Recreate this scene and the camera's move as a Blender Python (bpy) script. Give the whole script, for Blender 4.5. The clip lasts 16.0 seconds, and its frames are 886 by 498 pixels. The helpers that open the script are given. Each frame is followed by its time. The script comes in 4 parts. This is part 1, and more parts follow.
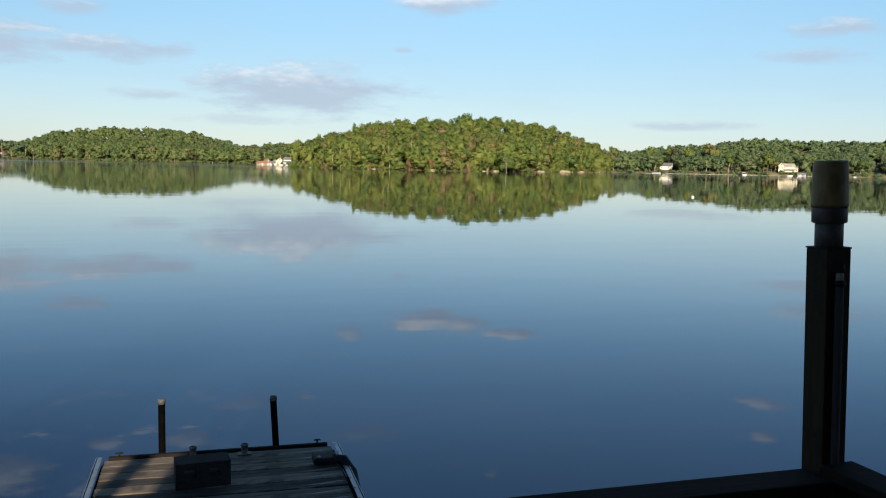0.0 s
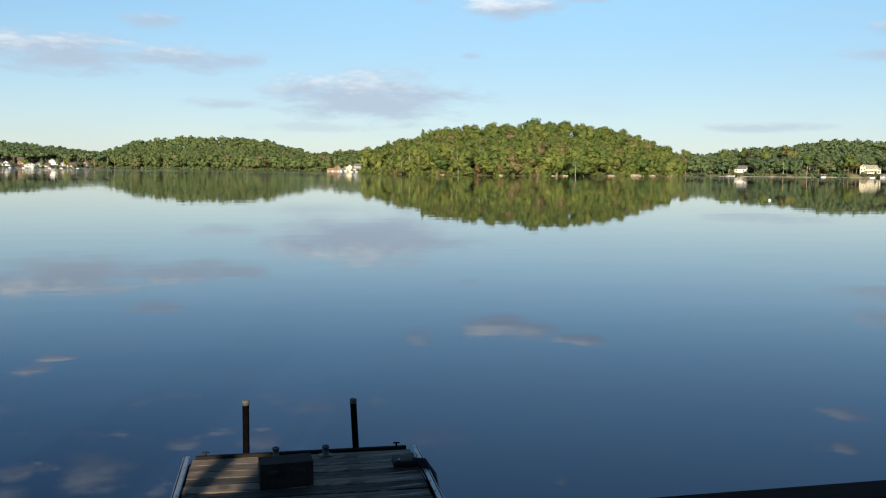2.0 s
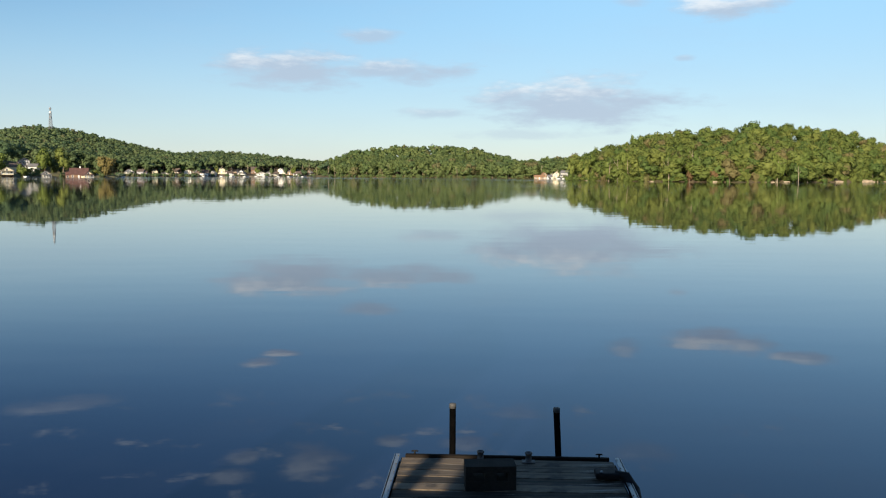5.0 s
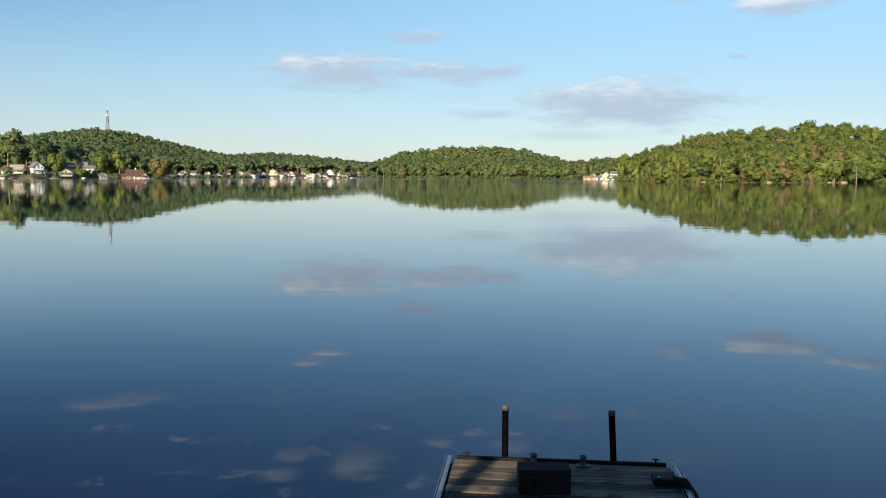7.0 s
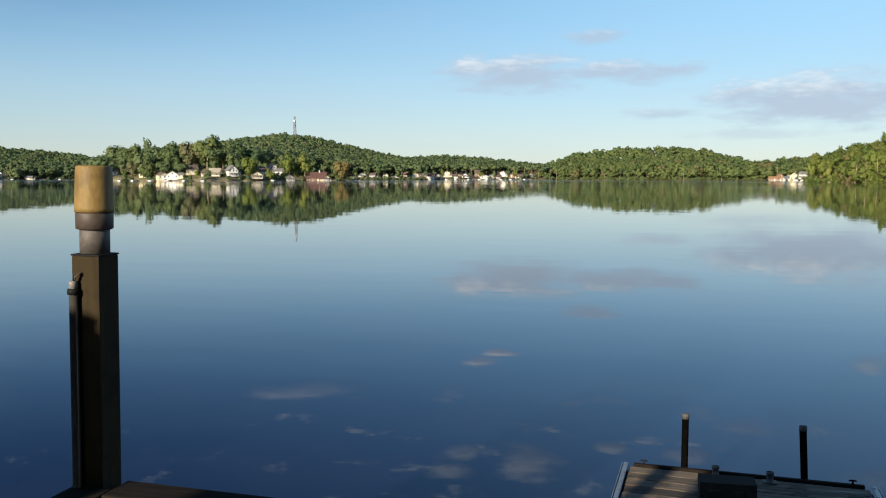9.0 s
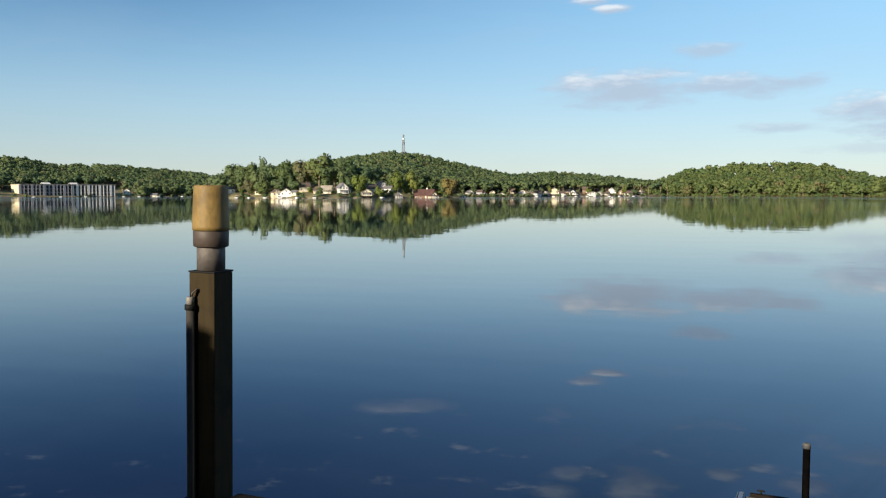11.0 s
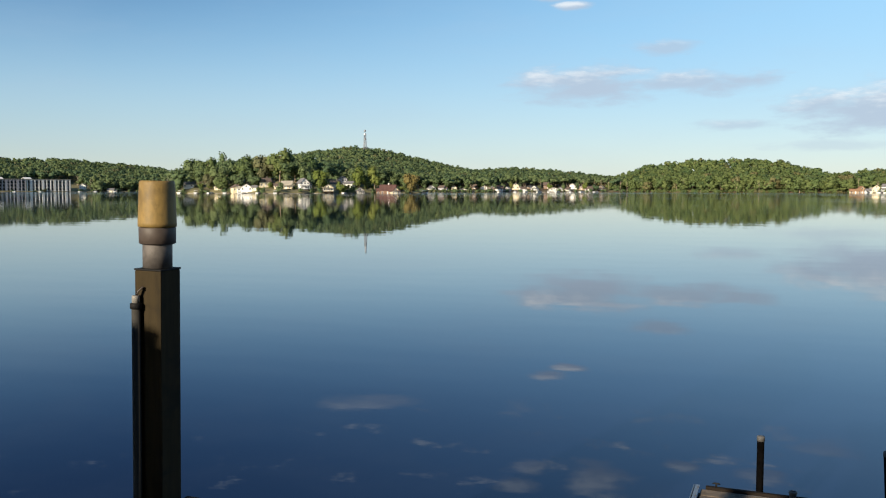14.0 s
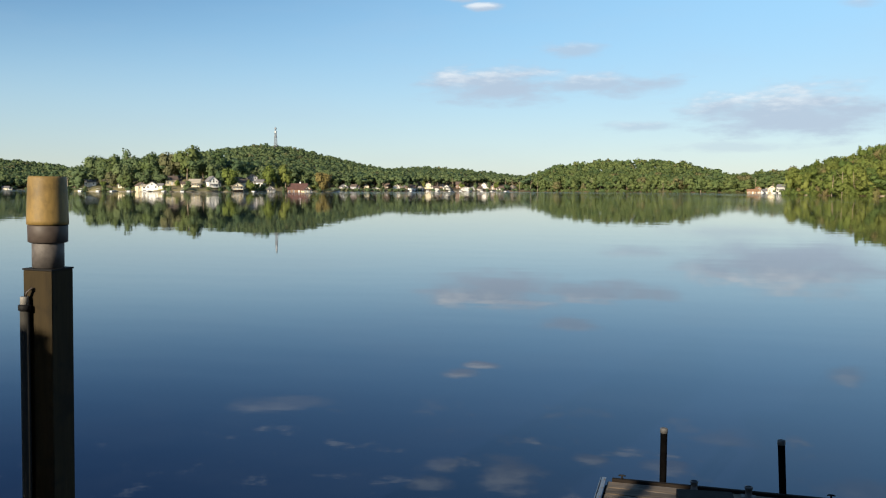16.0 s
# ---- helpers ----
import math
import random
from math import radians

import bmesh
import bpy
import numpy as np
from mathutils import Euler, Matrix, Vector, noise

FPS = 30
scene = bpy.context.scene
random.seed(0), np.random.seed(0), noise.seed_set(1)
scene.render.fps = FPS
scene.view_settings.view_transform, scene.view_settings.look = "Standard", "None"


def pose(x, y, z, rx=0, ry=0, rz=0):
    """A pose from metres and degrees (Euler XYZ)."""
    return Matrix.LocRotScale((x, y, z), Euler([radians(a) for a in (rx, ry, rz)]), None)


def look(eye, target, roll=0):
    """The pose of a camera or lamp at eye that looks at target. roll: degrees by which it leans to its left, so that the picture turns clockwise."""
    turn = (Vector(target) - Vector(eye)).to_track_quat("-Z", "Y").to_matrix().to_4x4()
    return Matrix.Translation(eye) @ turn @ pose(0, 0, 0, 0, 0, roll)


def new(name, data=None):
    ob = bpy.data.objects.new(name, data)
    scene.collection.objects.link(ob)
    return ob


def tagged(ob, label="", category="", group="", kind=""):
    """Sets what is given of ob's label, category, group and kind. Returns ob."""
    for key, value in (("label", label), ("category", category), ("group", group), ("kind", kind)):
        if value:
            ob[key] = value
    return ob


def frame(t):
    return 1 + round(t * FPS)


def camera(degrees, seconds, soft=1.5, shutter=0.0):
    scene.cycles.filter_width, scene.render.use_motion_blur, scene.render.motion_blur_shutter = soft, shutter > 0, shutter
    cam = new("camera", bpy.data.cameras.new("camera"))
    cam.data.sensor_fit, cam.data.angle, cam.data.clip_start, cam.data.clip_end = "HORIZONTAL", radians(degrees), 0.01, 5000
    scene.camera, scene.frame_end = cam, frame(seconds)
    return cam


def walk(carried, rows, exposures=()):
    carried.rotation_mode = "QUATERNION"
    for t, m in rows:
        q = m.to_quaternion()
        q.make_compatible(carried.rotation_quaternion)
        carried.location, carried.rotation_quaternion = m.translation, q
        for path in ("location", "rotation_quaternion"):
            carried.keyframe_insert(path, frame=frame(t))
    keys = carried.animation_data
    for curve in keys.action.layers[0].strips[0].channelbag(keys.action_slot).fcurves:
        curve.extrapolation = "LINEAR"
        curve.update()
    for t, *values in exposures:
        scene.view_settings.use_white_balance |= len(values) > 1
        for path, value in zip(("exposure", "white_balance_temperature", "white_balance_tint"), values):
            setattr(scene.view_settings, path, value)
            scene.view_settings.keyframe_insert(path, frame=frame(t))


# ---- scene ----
import colorsys


# the walk: seconds, eye, target, roll
cam = camera(54.8, 16.0, soft=1.1)
PATH = [
    (0, (0.118, -0.108, 2.831), (0.743, 1.782, 2.636), 1.2),
    (0.5, (0.112, -0.113, 2.832), (0.723, 1.782, 2.637), 1.02),
    (1, (0.114, -0.113, 2.833), (0.698, 1.79, 2.643), 0.92),
    (1.5, (0.098, -0.113, 2.832), (0.636, 1.804, 2.647), 0.78),
    (2, (0.038, -0.1, 2.822), (0.509, 1.835, 2.637), 0.62),
    (2.5, (0.049, -0.147, 2.829), (0.395, 1.815, 2.645), 0.32),
    (3, (0.082, -0.209, 2.856), (0.321, 1.768, 2.669), 0.84),
    (3.5, (0.065, -0.231, 2.866), (0.19, 1.757, 2.679), 0.28),
    (4, (0.043, -0.225, 2.866), (0.07, 1.765, 2.677), -0.02),
    (4.2, (0.043, -0.225, 2.866), (0.049, 1.765, 2.68), 0.02),
    (6.3, (-0.02, -0.135, 2.844), (-0.032, 1.858, 2.679), 0.6),
    (6.5, (-0.02, -0.135, 2.844), (-0.05, 1.858, 2.676), 0.6),
    (7, (-0.021, -0.113, 2.839), (-0.136, 1.876, 2.668), 0.2),
    (7.5, (-0.042, -0.12, 2.84), (-0.274, 1.859, 2.669), 0.2),
    (8, (-0.045, -0.099, 2.829), (-0.389, 1.864, 2.659), 0.2),
    (8.5, (-0.052, -0.101, 2.828), (-0.48, 1.845, 2.655), 0.2),
    (9, (-0.062, -0.105, 2.828), (-0.572, 1.821, 2.66), 0),
    (9.5, (-0.067, -0.116, 2.832), (-0.645, 1.792, 2.674), 0),
    (9.7, (-0.067, -0.116, 2.832), (-0.67, 1.784, 2.682), 0),
    (11.8, (-0.078, -0.059, 2.834), (-0.862, 1.778, 2.708), -0.1),
    (12, (-0.078, -0.059, 2.834), (-0.863, 1.777, 2.708), -0.1),
    (12.5, (-0.071, -0.059, 2.836), (-0.872, 1.769, 2.705), -0.2),
    (13, (-0.074, -0.054, 2.834), (-0.882, 1.77, 2.698), -0.3),
    (13.5, (-0.074, -0.056, 2.833), (-0.858, 1.778, 2.698), -0.2),
    (14, (-0.061, -0.04, 2.835), (-0.724, 1.841, 2.696), 0),
    (14.5, (-0.047, -0.016, 2.83), (-0.575, 1.907, 2.679), 0.2),
    (15, (-0.04, -0.014, 2.829), (-0.505, 1.925, 2.676), 0.4),
    (15.5, (-0.041, -0.019, 2.83), (-0.5, 1.922, 2.68), 0.4),
    (16, (-0.048, -0.021, 2.83), (-0.516, 1.919, 2.689), 0.2),
]

walk(cam, [(t, look(eye, aim, roll)) for t, eye, aim, roll in PATH])

# ---- world, sun, exposure ----
SUN_AZ, SUN_EL = 198.0, 19.0   # degrees clockwise from +y, and above the horizon
SKY = 0.135
scene.view_settings.exposure = 0.51
world = bpy.data.worlds.new("world")
scene.world = world
world.use_nodes = True
wn, wl = world.node_tree.nodes, world.node_tree.links
wn.clear()


def put(node, socket, value):
    """Give a node's input a value or a link."""
    tree = node.id_data
    if isinstance(value, bpy.types.NodeSocket):
        tree.links.new(value, node.inputs[socket])
    else:
        node.inputs[socket].default_value = value


def arith(tree, op, a, b=0.0, c=0.0, clamp=False):
    n = tree.nodes.new("ShaderNodeMath")
    n.operation, n.use_clamp = op, clamp
    for i, v in enumerate((a, b, c)):
        put(n, i, v)
    return n.outputs[0]


def mixed(tree, fac, a, b):
    n = tree.nodes.new("ShaderNodeMix")
    n.data_type = "RGBA"
    put(n, 0, fac)
    for i, v in ((6, a), (7, b)):
        put(n, i, (*v, 1) if isinstance(v, tuple) and len(v) == 3 else v)
    return n.outputs[2]


def stretch(tree, x, lo, hi, a=0.0, b=1.0, smooth=True):
    n = tree.nodes.new("ShaderNodeMapRange")
    n.interpolation_type = "SMOOTHSTEP" if smooth else "LINEAR"
    for i, v in enumerate((x, lo, hi, a, b)):
        put(n, i, v)
    return n.outputs[0]


def grain(tree, vector, scale, detail=4.0, rough=0.55):
    n = tree.nodes.new("ShaderNodeTexNoise")
    if vector is not None:
        put(n, "Vector", vector)
    put(n, "Scale", scale)
    put(n, "Detail", detail)
    put(n, "Roughness", rough)
    return n.outputs[0]


def build_sky():
    t = world.node_tree
    sky = wn.new("ShaderNodeTexSky")
    sky.sky_type, sky.sun_disc = "NISHITA", False
    sky.sun_elevation, sky.sun_rotation = radians(SUN_EL), radians(SUN_AZ)
    sky.altitude, sky.air_density, sky.dust_density, sky.ozone_density = 200, 1.0, 0.25, 3.0
    scaled = wn.new("ShaderNodeVectorMath")
    scaled.operation = "SCALE"
    put(scaled, 0, sky.outputs[0])
    put(scaled, 3, SKY)
    gam = wn.new("ShaderNodeGamma")
    put(gam, 0, scaled.outputs[0])
    put(gam, 1, 0.58)
    air = wn.new("ShaderNodeVectorMath")
    air.operation = "MULTIPLY"
    put(air, 0, gam.outputs[0])
    put(air, 1, (0.516, 0.588, 0.645))
    way = wn.new("ShaderNodeTexCoord").outputs["Generated"]
    sep = wn.new("ShaderNodeSeparateXYZ")
    put(sep, 0, way)
    az = arith(t, "MULTIPLY", arith(t, "ARCTAN2", sep.outputs[0], sep.outputs[1]), 57.29578)
    el = arith(t, "MULTIPLY", arith(t, "ARCSINE", sep.outputs[2]), 57.29578)
    flat = wn.new("ShaderNodeCombineXYZ")
    put(flat, 0, arith(t, "MULTIPLY", az, 0.32))
    put(flat, 1, arith(t, "MULTIPLY", el, 1.15))
    ragged = grain(t, flat.outputs[0], 1.0, 7.0, 0.58)
    fluff = grain(t, flat.outputs[0], 2.6, 5.0, 0.6)
    cover, lit = None, None
    # clouds: bearing, height, half-width, half-height (degrees), density
    clouds = [(8.6, 4.7, 6.8, 1.8, 0.95), (4.6, 5.3, 2.6, 0.9, 0.9), (-10.2, 6.85, 5.2, 1.4, 0.95), (-3.2, 6.8, 5.2, 0.85, 0.85),
              (-5.1, 9.05, 2.4, 0.5, 0.7), (-0.8, 4.05, 3.0, 0.4, 0.6), (17.6, 10.4, 3.6, 0.8, 0.95), (22.9, 11.1, 1.8, 0.4, 0.8),
              (12.2, 11.3, 1.1, 0.6, 0.6), (42.5, 8.6, 3.0, 0.55, 0.8), (41.0, 7.1, 3.2, 0.5, 0.7), (34.0, 2.8, 4.2, 0.35, 0.6),
              (-12.4, 12.35, 1.5, 0.3, 0.95), (-10.9, 11.8, 1.2, 0.28, 0.95), (5.5, 2.7, 5.0, 0.4, 0.4), (-24.6, 14.2, 3.6, 0.45, 0.55),
              (-9.0, 18.8, 2.3, 1.2, 0.85), (-13.6, 18.2, 1.6, 0.5, 0.8), (-14.4, 19.2, 1.6, 0.6, 0.7), (-3.4, 17.6, 1.2, 0.4, 0.75),
              (39.3, 14.5, 1.5, 0.5, 0.75), (39.4, 16.4, 1.0, 0.4, 0.8), (1.5, 17.8, 1.8, 0.6, 0.7), (5.0, 15.7, 2.2, 0.7, 0.45),
              (13.2, 17.7, 2.6, 0.9, 0.4), (15.4, 7.45, 0.7, 0.22, 0.6)]
    for a, e, ra, re, dense in clouds:
        dx = arith(t, "DIVIDE", arith(t, "SUBTRACT", az, a), ra)
        dy = arith(t, "DIVIDE", arith(t, "SUBTRACT", el, e), re)
        d = arith(t, "SQRT", arith(t, "ADD", arith(t, "MULTIPLY", dx, dx), arith(t, "MULTIPLY", dy, dy)))
        m = arith(t, "ADD", arith(t, "SUBTRACT", 1.2, d), arith(t, "MULTIPLY", arith(t, "SUBTRACT", ragged, 0.5), 2.1))
        m = stretch(t, m, -0.05, 0.95, 0.0, dense)
        up = arith(t, "MULTIPLY", arith(t, "ADD", dy, arith(t, "MULTIPLY", dx, -0.35)), m)
        cover = m if cover is None else arith(t, "MAXIMUM", cover, m)
        lit = up if lit is None else arith(t, "ADD", lit, up)
    # thin scattered scraps higher up, thicker over the dock's far end
    near_dock = arith(t, "DIVIDE", arith(t, "ADD", az, 6.0), 22.0)
    thick = stretch(t, arith(t, "MULTIPLY", near_dock, near_dock), 0.0, 1.0, 0.0, 0.055)
    scraps = stretch(t, arith(t, "SUBTRACT", grain(t, flat.outputs[0], 0.8, 7.0, 0.62), thick), 0.53, 0.70, 0.0, 0.7)
    scraps = arith(t, "MULTIPLY", scraps, stretch(t, el, 13.0, 16.5))
    cover = arith(t, "MAXIMUM", cover, scraps)
    lit = arith(t, "ADD", lit, arith(t, "MULTIPLY", scraps, 0.8))
    lit = arith(t, "ADD", lit, arith(t, "MULTIPLY", cover, stretch(t, el, 9.0, 11.5, 0.0, 0.6)))
    veil = stretch(t, grain(t, flat.outputs[0], 0.3, 4.0, 0.55), 0.42, 0.75, 0.0, 0.10)
    cover = arith(t, "MAXIMUM", cover, veil)
    bright = stretch(t, arith(t, "ADD", lit, arith(t, "MULTIPLY", arith(t, "SUBTRACT", fluff, 0.5), 1.2)), -0.05, 1.0)
    cloud = mixed(t, bright, (0.335, 0.405, 0.50), (0.61, 0.64, 0.665))
    # warm haze near the horizon, clear blue higher up
    deep = wn.new("ShaderNodeVectorMath")
    deep.operation = "MULTIPLY"
    put(deep, 0, air.outputs[0])
    put(deep, 1, mixed(t, stretch(t, el, 0.5, 13.0), (0.995, 0.94, 0.915), (0.82, 1.0, 1.05)))
    # added gradient: sky dims away from the antisun, to darken the lake's reflection
    side = arith(t, "ADD", arith(t, "MULTIPLY", sep.outputs[0], 0.375), arith(t, "MULTIPLY", sep.outputs[1], 0.927))
    stops = arith(t, "MAXIMUM", arith(t, "MULTIPLY", arith(t, "SUBTRACT", side, 0.87), 2.5), -1.05)
    stops = arith(t, "MULTIPLY", stops, stretch(t, el, 5.0, 19.0))
    fall = wn.new("ShaderNodeCombineXYZ")
    for i, k in enumerate((1.35, 1.05, 0.72)):
        put(fall, i, arith(t, "POWER", 2.0, arith(t, "MULTIPLY", stops, k)))
    high = wn.new("ShaderNodeVectorMath")
    high.operation = "MULTIPLY"
    put(high, 0, deep.outputs[0])
    put(high, 1, fall.outputs[0])
    both = mixed(t, arith(t, "MULTIPLY", cover, 0.9), high.outputs[0], cloud)
    back = wn.new("ShaderNodeBackground")
    put(back, "Color", both)
    put(back, "Strength", 1.0)
    end = wn.new("ShaderNodeOutputWorld")
    wl.new(back.outputs[0], end.inputs[0])


build_sky()
sun_way = Vector((math.sin(radians(SUN_AZ)) * math.cos(radians(SUN_EL)), math.cos(radians(SUN_AZ)) * math.cos(radians(SUN_EL)), math.sin(radians(SUN_EL))))
sun = new("sun", bpy.data.lights.new("sun", "SUN"))
sun.data.energy, sun.data.angle, sun.data.color = 5.0, radians(0.6), (1.0, 0.86, 0.66)
sun.matrix_world = look(sun_way * 50, (0, 0, 0))


# ---- materials ----
def material(name, colour, rough=0.7, metal=0.0, vary=0.25, scale=3.0, stretch_xyz=(1, 1, 1), bump=0.0, bump_scale=None, random_object=0.0,
             stain=None, stain_amount=0.4, stain_scale=0.8, spec=0.5, flake=None):
    """A plain surface with grain, blotches and relief, at real size."""
    m = bpy.data.materials.new(name)
    m.use_nodes = True
    t = m.node_tree
    b = t.nodes["Principled BSDF"]
    where = t.nodes.new("ShaderNodeTexCoord").outputs["Object"]
    mp = t.nodes.new("ShaderNodeMapping")
    put(mp, 0, where)
    mp.inputs["Scale"].default_value = stretch_xyz
    fine = grain(t, mp.outputs[0], scale * 4, 6.0, 0.6)
    wide = grain(t, mp.outputs[0], scale * 0.5, 3.0)
    f = arith(t, "ADD", arith(t, "MULTIPLY", fine, 0.5), arith(t, "MULTIPLY", wide, 0.5))
    if random_object:
        info = t.nodes.new("ShaderNodeObjectInfo").outputs["Random"]
        f = arith(t, "ADD", f, arith(t, "MULTIPLY", arith(t, "SUBTRACT", info, 0.5), random_object))
    f = stretch(t, f, 0.3, 0.7)
    dark = tuple(c * (1 - vary) for c in colour)
    pale = tuple(min(1.0, c * (1 + vary)) for c in colour)
    col = mixed(t, f, dark, pale)
    if stain:
        s = stretch(t, grain(t, where, stain_scale, 6.0, 0.65), 0.5, 0.68, 0.0, stain_amount)
        col = mixed(t, s, col, stain)
    if flake:
        s = stretch(t, arith(t, "ADD", grain(t, mp.outputs[0], 4.5, 8.0, 0.7), arith(t, "MULTIPLY", grain(t, where, 1.1, 2.0), 0.5)), 0.84, 0.93, 0.0, 0.85)
        col = mixed(t, s, col, flake)
    put(b, "Base Color", col)
    put(b, "Roughness", stretch(t, fine, 0.2, 0.8, max(0.02, rough - 0.1), min(1.0, rough + 0.1), False))
    put(b, "Metallic", metal)
    put(b, "Specular IOR Level", spec)
    if bump:
        bn = t.nodes.new("ShaderNodeBump")
        put(bn, "Strength", 0.8)
        put(bn, "Distance", bump)
        put(bn, "Height", grain(t, mp.outputs[0], bump_scale or scale * 5, 6.0, 0.65))
        t.links.new(bn.outputs[0], b.inputs["Normal"])
    return m


def leaf_material(name, low, high, warm, warm_share=0.12):
    """Foliage whose hue changes from tree to tree (attribute tint), from bough to bough and from leaf to leaf."""
    m = bpy.data.materials.new(name)
    m.use_nodes = True
    t = m.node_tree
    b = t.nodes["Principled BSDF"]
    tint = t.nodes.new("ShaderNodeAttribute")
    tint.attribute_name = "tint"
    one = t.nodes.new("ShaderNodeNewGeometry").outputs["Random Per Island"]
    info = t.nodes.new("ShaderNodeObjectInfo").outputs["Random"]
    tree = arith(t, "FRACT", arith(t, "ADD", tint.outputs["Fac"], info))
    f = arith(t, "ADD", arith(t, "MULTIPLY", tree, 0.62), arith(t, "MULTIPLY", one, 0.38))
    col = mixed(t, f, low, high)
    # some trees bluish and deep, some fading to tan
    deep = tuple(c * k for c, k in zip(low, (0.78, 0.90, 1.05)))
    col = mixed(t, stretch(t, arith(t, "FRACT", arith(t, "MULTIPLY", tree, 5.17)), 0.72, 0.90, 0.0, 0.7), col, deep)
    col = mixed(t, stretch(t, arith(t, "FRACT", arith(t, "MULTIPLY", tree, 7.31)), 1 - warm_share, 1 - warm_share * 0.6, 0.0, 0.8), col, warm)
    put(b, "Base Color", col)
    put(b, "Roughness", 0.65)
    put(b, "Specular IOR Level", 0.2)
    thin = t.nodes.new("ShaderNodeBsdfTranslucent")
    put(thin, 0, col)
    mix = t.nodes.new("ShaderNodeMixShader")
    put(mix, 0, 0.28)
    t.links.new(b.outputs[0], mix.inputs[1])
    t.links.new(thin.outputs[0], mix.inputs[2])
    t.links.new(mix.outputs[0], t.nodes["Material Output"].inputs[0])
    return m


def water_material():
    m = bpy.data.materials.new("lake_water")
    m.use_nodes = True
    t = m.node_tree
    t.nodes.remove(t.nodes["Principled BSDF"])
    where = t.nodes.new("ShaderNodeTexCoord").outputs["Object"]
    mp = t.nodes.new("ShaderNodeMapping")
    put(mp, 0, where)
    mp.inputs["Scale"].default_value = (0.45, 1.0, 1.0)
    swell = grain(t, mp.outputs[0], 0.35, 2.0)
    ripple = grain(t, mp.outputs[0], 2.2, 3.0)
    calm = stretch(t, grain(t, where, 0.018, 3.0), 0.38, 0.66, 0.25, 1.0)
    height = arith(t, "ADD", arith(t, "MULTIPLY", swell, 0.005), arith(t, "MULTIPLY", arith(t, "MULTIPLY", ripple, calm), 0.0013))
    bn = t.nodes.new("ShaderNodeBump")
    put(bn, "Strength", 1.0)
    put(bn, "Distance", 1.0)
    put(bn, "Height", height)
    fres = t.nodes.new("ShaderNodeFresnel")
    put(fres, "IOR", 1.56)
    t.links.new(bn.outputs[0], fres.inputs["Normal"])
    gloss = t.nodes.new("ShaderNodeBsdfGlossy")
    apart = t.nodes.new("ShaderNodeVectorMath")      # how far out on the lake
    apart.operation = "LENGTH"
    put(apart, 0, where)
    breeze = stretch(t, grain(t, where, 0.006, 3.0), 0.40, 0.60, 0.55, 1.0)
    put(gloss, "Roughness", arith(t, "MULTIPLY", breeze, arith(t, "ADD", stretch(t, apart.outputs["Value"], 30.0, 200.0, 0.016, 0.055), stretch(t, apart.outputs["Value"], 200.0, 800.0, 0.0, 0.06))))
    # steep reflections dimmed and blued by the gloss colour, on top of Fresnel
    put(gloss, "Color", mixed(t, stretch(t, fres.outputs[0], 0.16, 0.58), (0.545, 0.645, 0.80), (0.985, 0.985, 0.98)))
    t.links.new(bn.outputs[0], gloss.inputs["Normal"])
    deep = t.nodes.new("ShaderNodeBsdfDiffuse")
    put(deep, 0, (0.0045, 0.008, 0.023, 1))
    mix = t.nodes.new("ShaderNodeMixShader")
    put(mix, 0, fres.outputs[0])
    t.links.new(deep.outputs[0], mix.inputs[1])
    t.links.new(gloss.outputs[0], mix.inputs[2])
    t.links.new(mix.outputs[0], t.nodes["Material Output"].inputs[0])
    return m


WATER = water_material()
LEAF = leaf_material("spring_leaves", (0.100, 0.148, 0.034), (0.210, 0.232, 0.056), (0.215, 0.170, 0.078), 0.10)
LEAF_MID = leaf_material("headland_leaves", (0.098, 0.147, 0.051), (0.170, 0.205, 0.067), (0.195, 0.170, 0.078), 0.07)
# distance haze put into the far leaf colour: bluer, darks lifted
LEAF_FAR = leaf_material("hazed_far_leaves", (0.096, 0.144, 0.064), (0.158, 0.200, 0.081), (0.162, 0.156, 0.078), 0.06)
BARK = material("bark", (0.16, 0.12, 0.085), 0.9, vary=0.35, scale=1.5, bump=0.02)
PALE_BARK = material("pale_bark", (0.36, 0.29, 0.20), 0.85, vary=0.3, scale=1.5)
SOIL = material("forest_soil", (0.13, 0.095, 0.05), 0.95, vary=0.5, scale=0.25, stain=(0.07, 0.09, 0.025), stain_amount=0.8, stain_scale=0.06)
GRASS = material("lawn_grass", (0.185, 0.165, 0.075), 0.9, vary=0.35, scale=0.4, stain=(0.2, 0.16, 0.08), stain_amount=0.5, stain_scale=0.08)
ROCK = material("shore_rock", (0.30, 0.235, 0.16), 0.9, vary=0.45, scale=1.0, bump=0.08)
PLANK = material("weathered_plank", (0.098, 0.074, 0.050), 0.92, vary=0.85, scale=3.2, stretch_xyz=(0.45, 9, 5), bump=0.006, bump_scale=9,
                 random_object=0.35, stain=(0.030, 0.026, 0.022), stain_amount=0.8, stain_scale=4.0, flake=(0.34, 0.33, 0.30))
DARK_WOOD = material("dark_stained_wood", (0.018, 0.014, 0.011), 0.95, vary=0.5, scale=4, stretch_xyz=(0.4, 4, 4), bump=0.002, spec=0.1)
POST_WOOD = material("treated_post_wood", (0.036, 0.027, 0.014), 0.85, vary=0.35, scale=5, stretch_xyz=(3, 3, 0.3), bump=0.002,
                     stain=(0.016, 0.014, 0.011), stain_amount=0.7, stain_scale=9.0, spec=0.15)
ALU = material("scuffed_aluminium", (0.27, 0.275, 0.285), 0.45, metal=0.7, vary=0.25, scale=6, stain=(0.25, 0.24, 0.23), stain_amount=0.5, stain_scale=12)
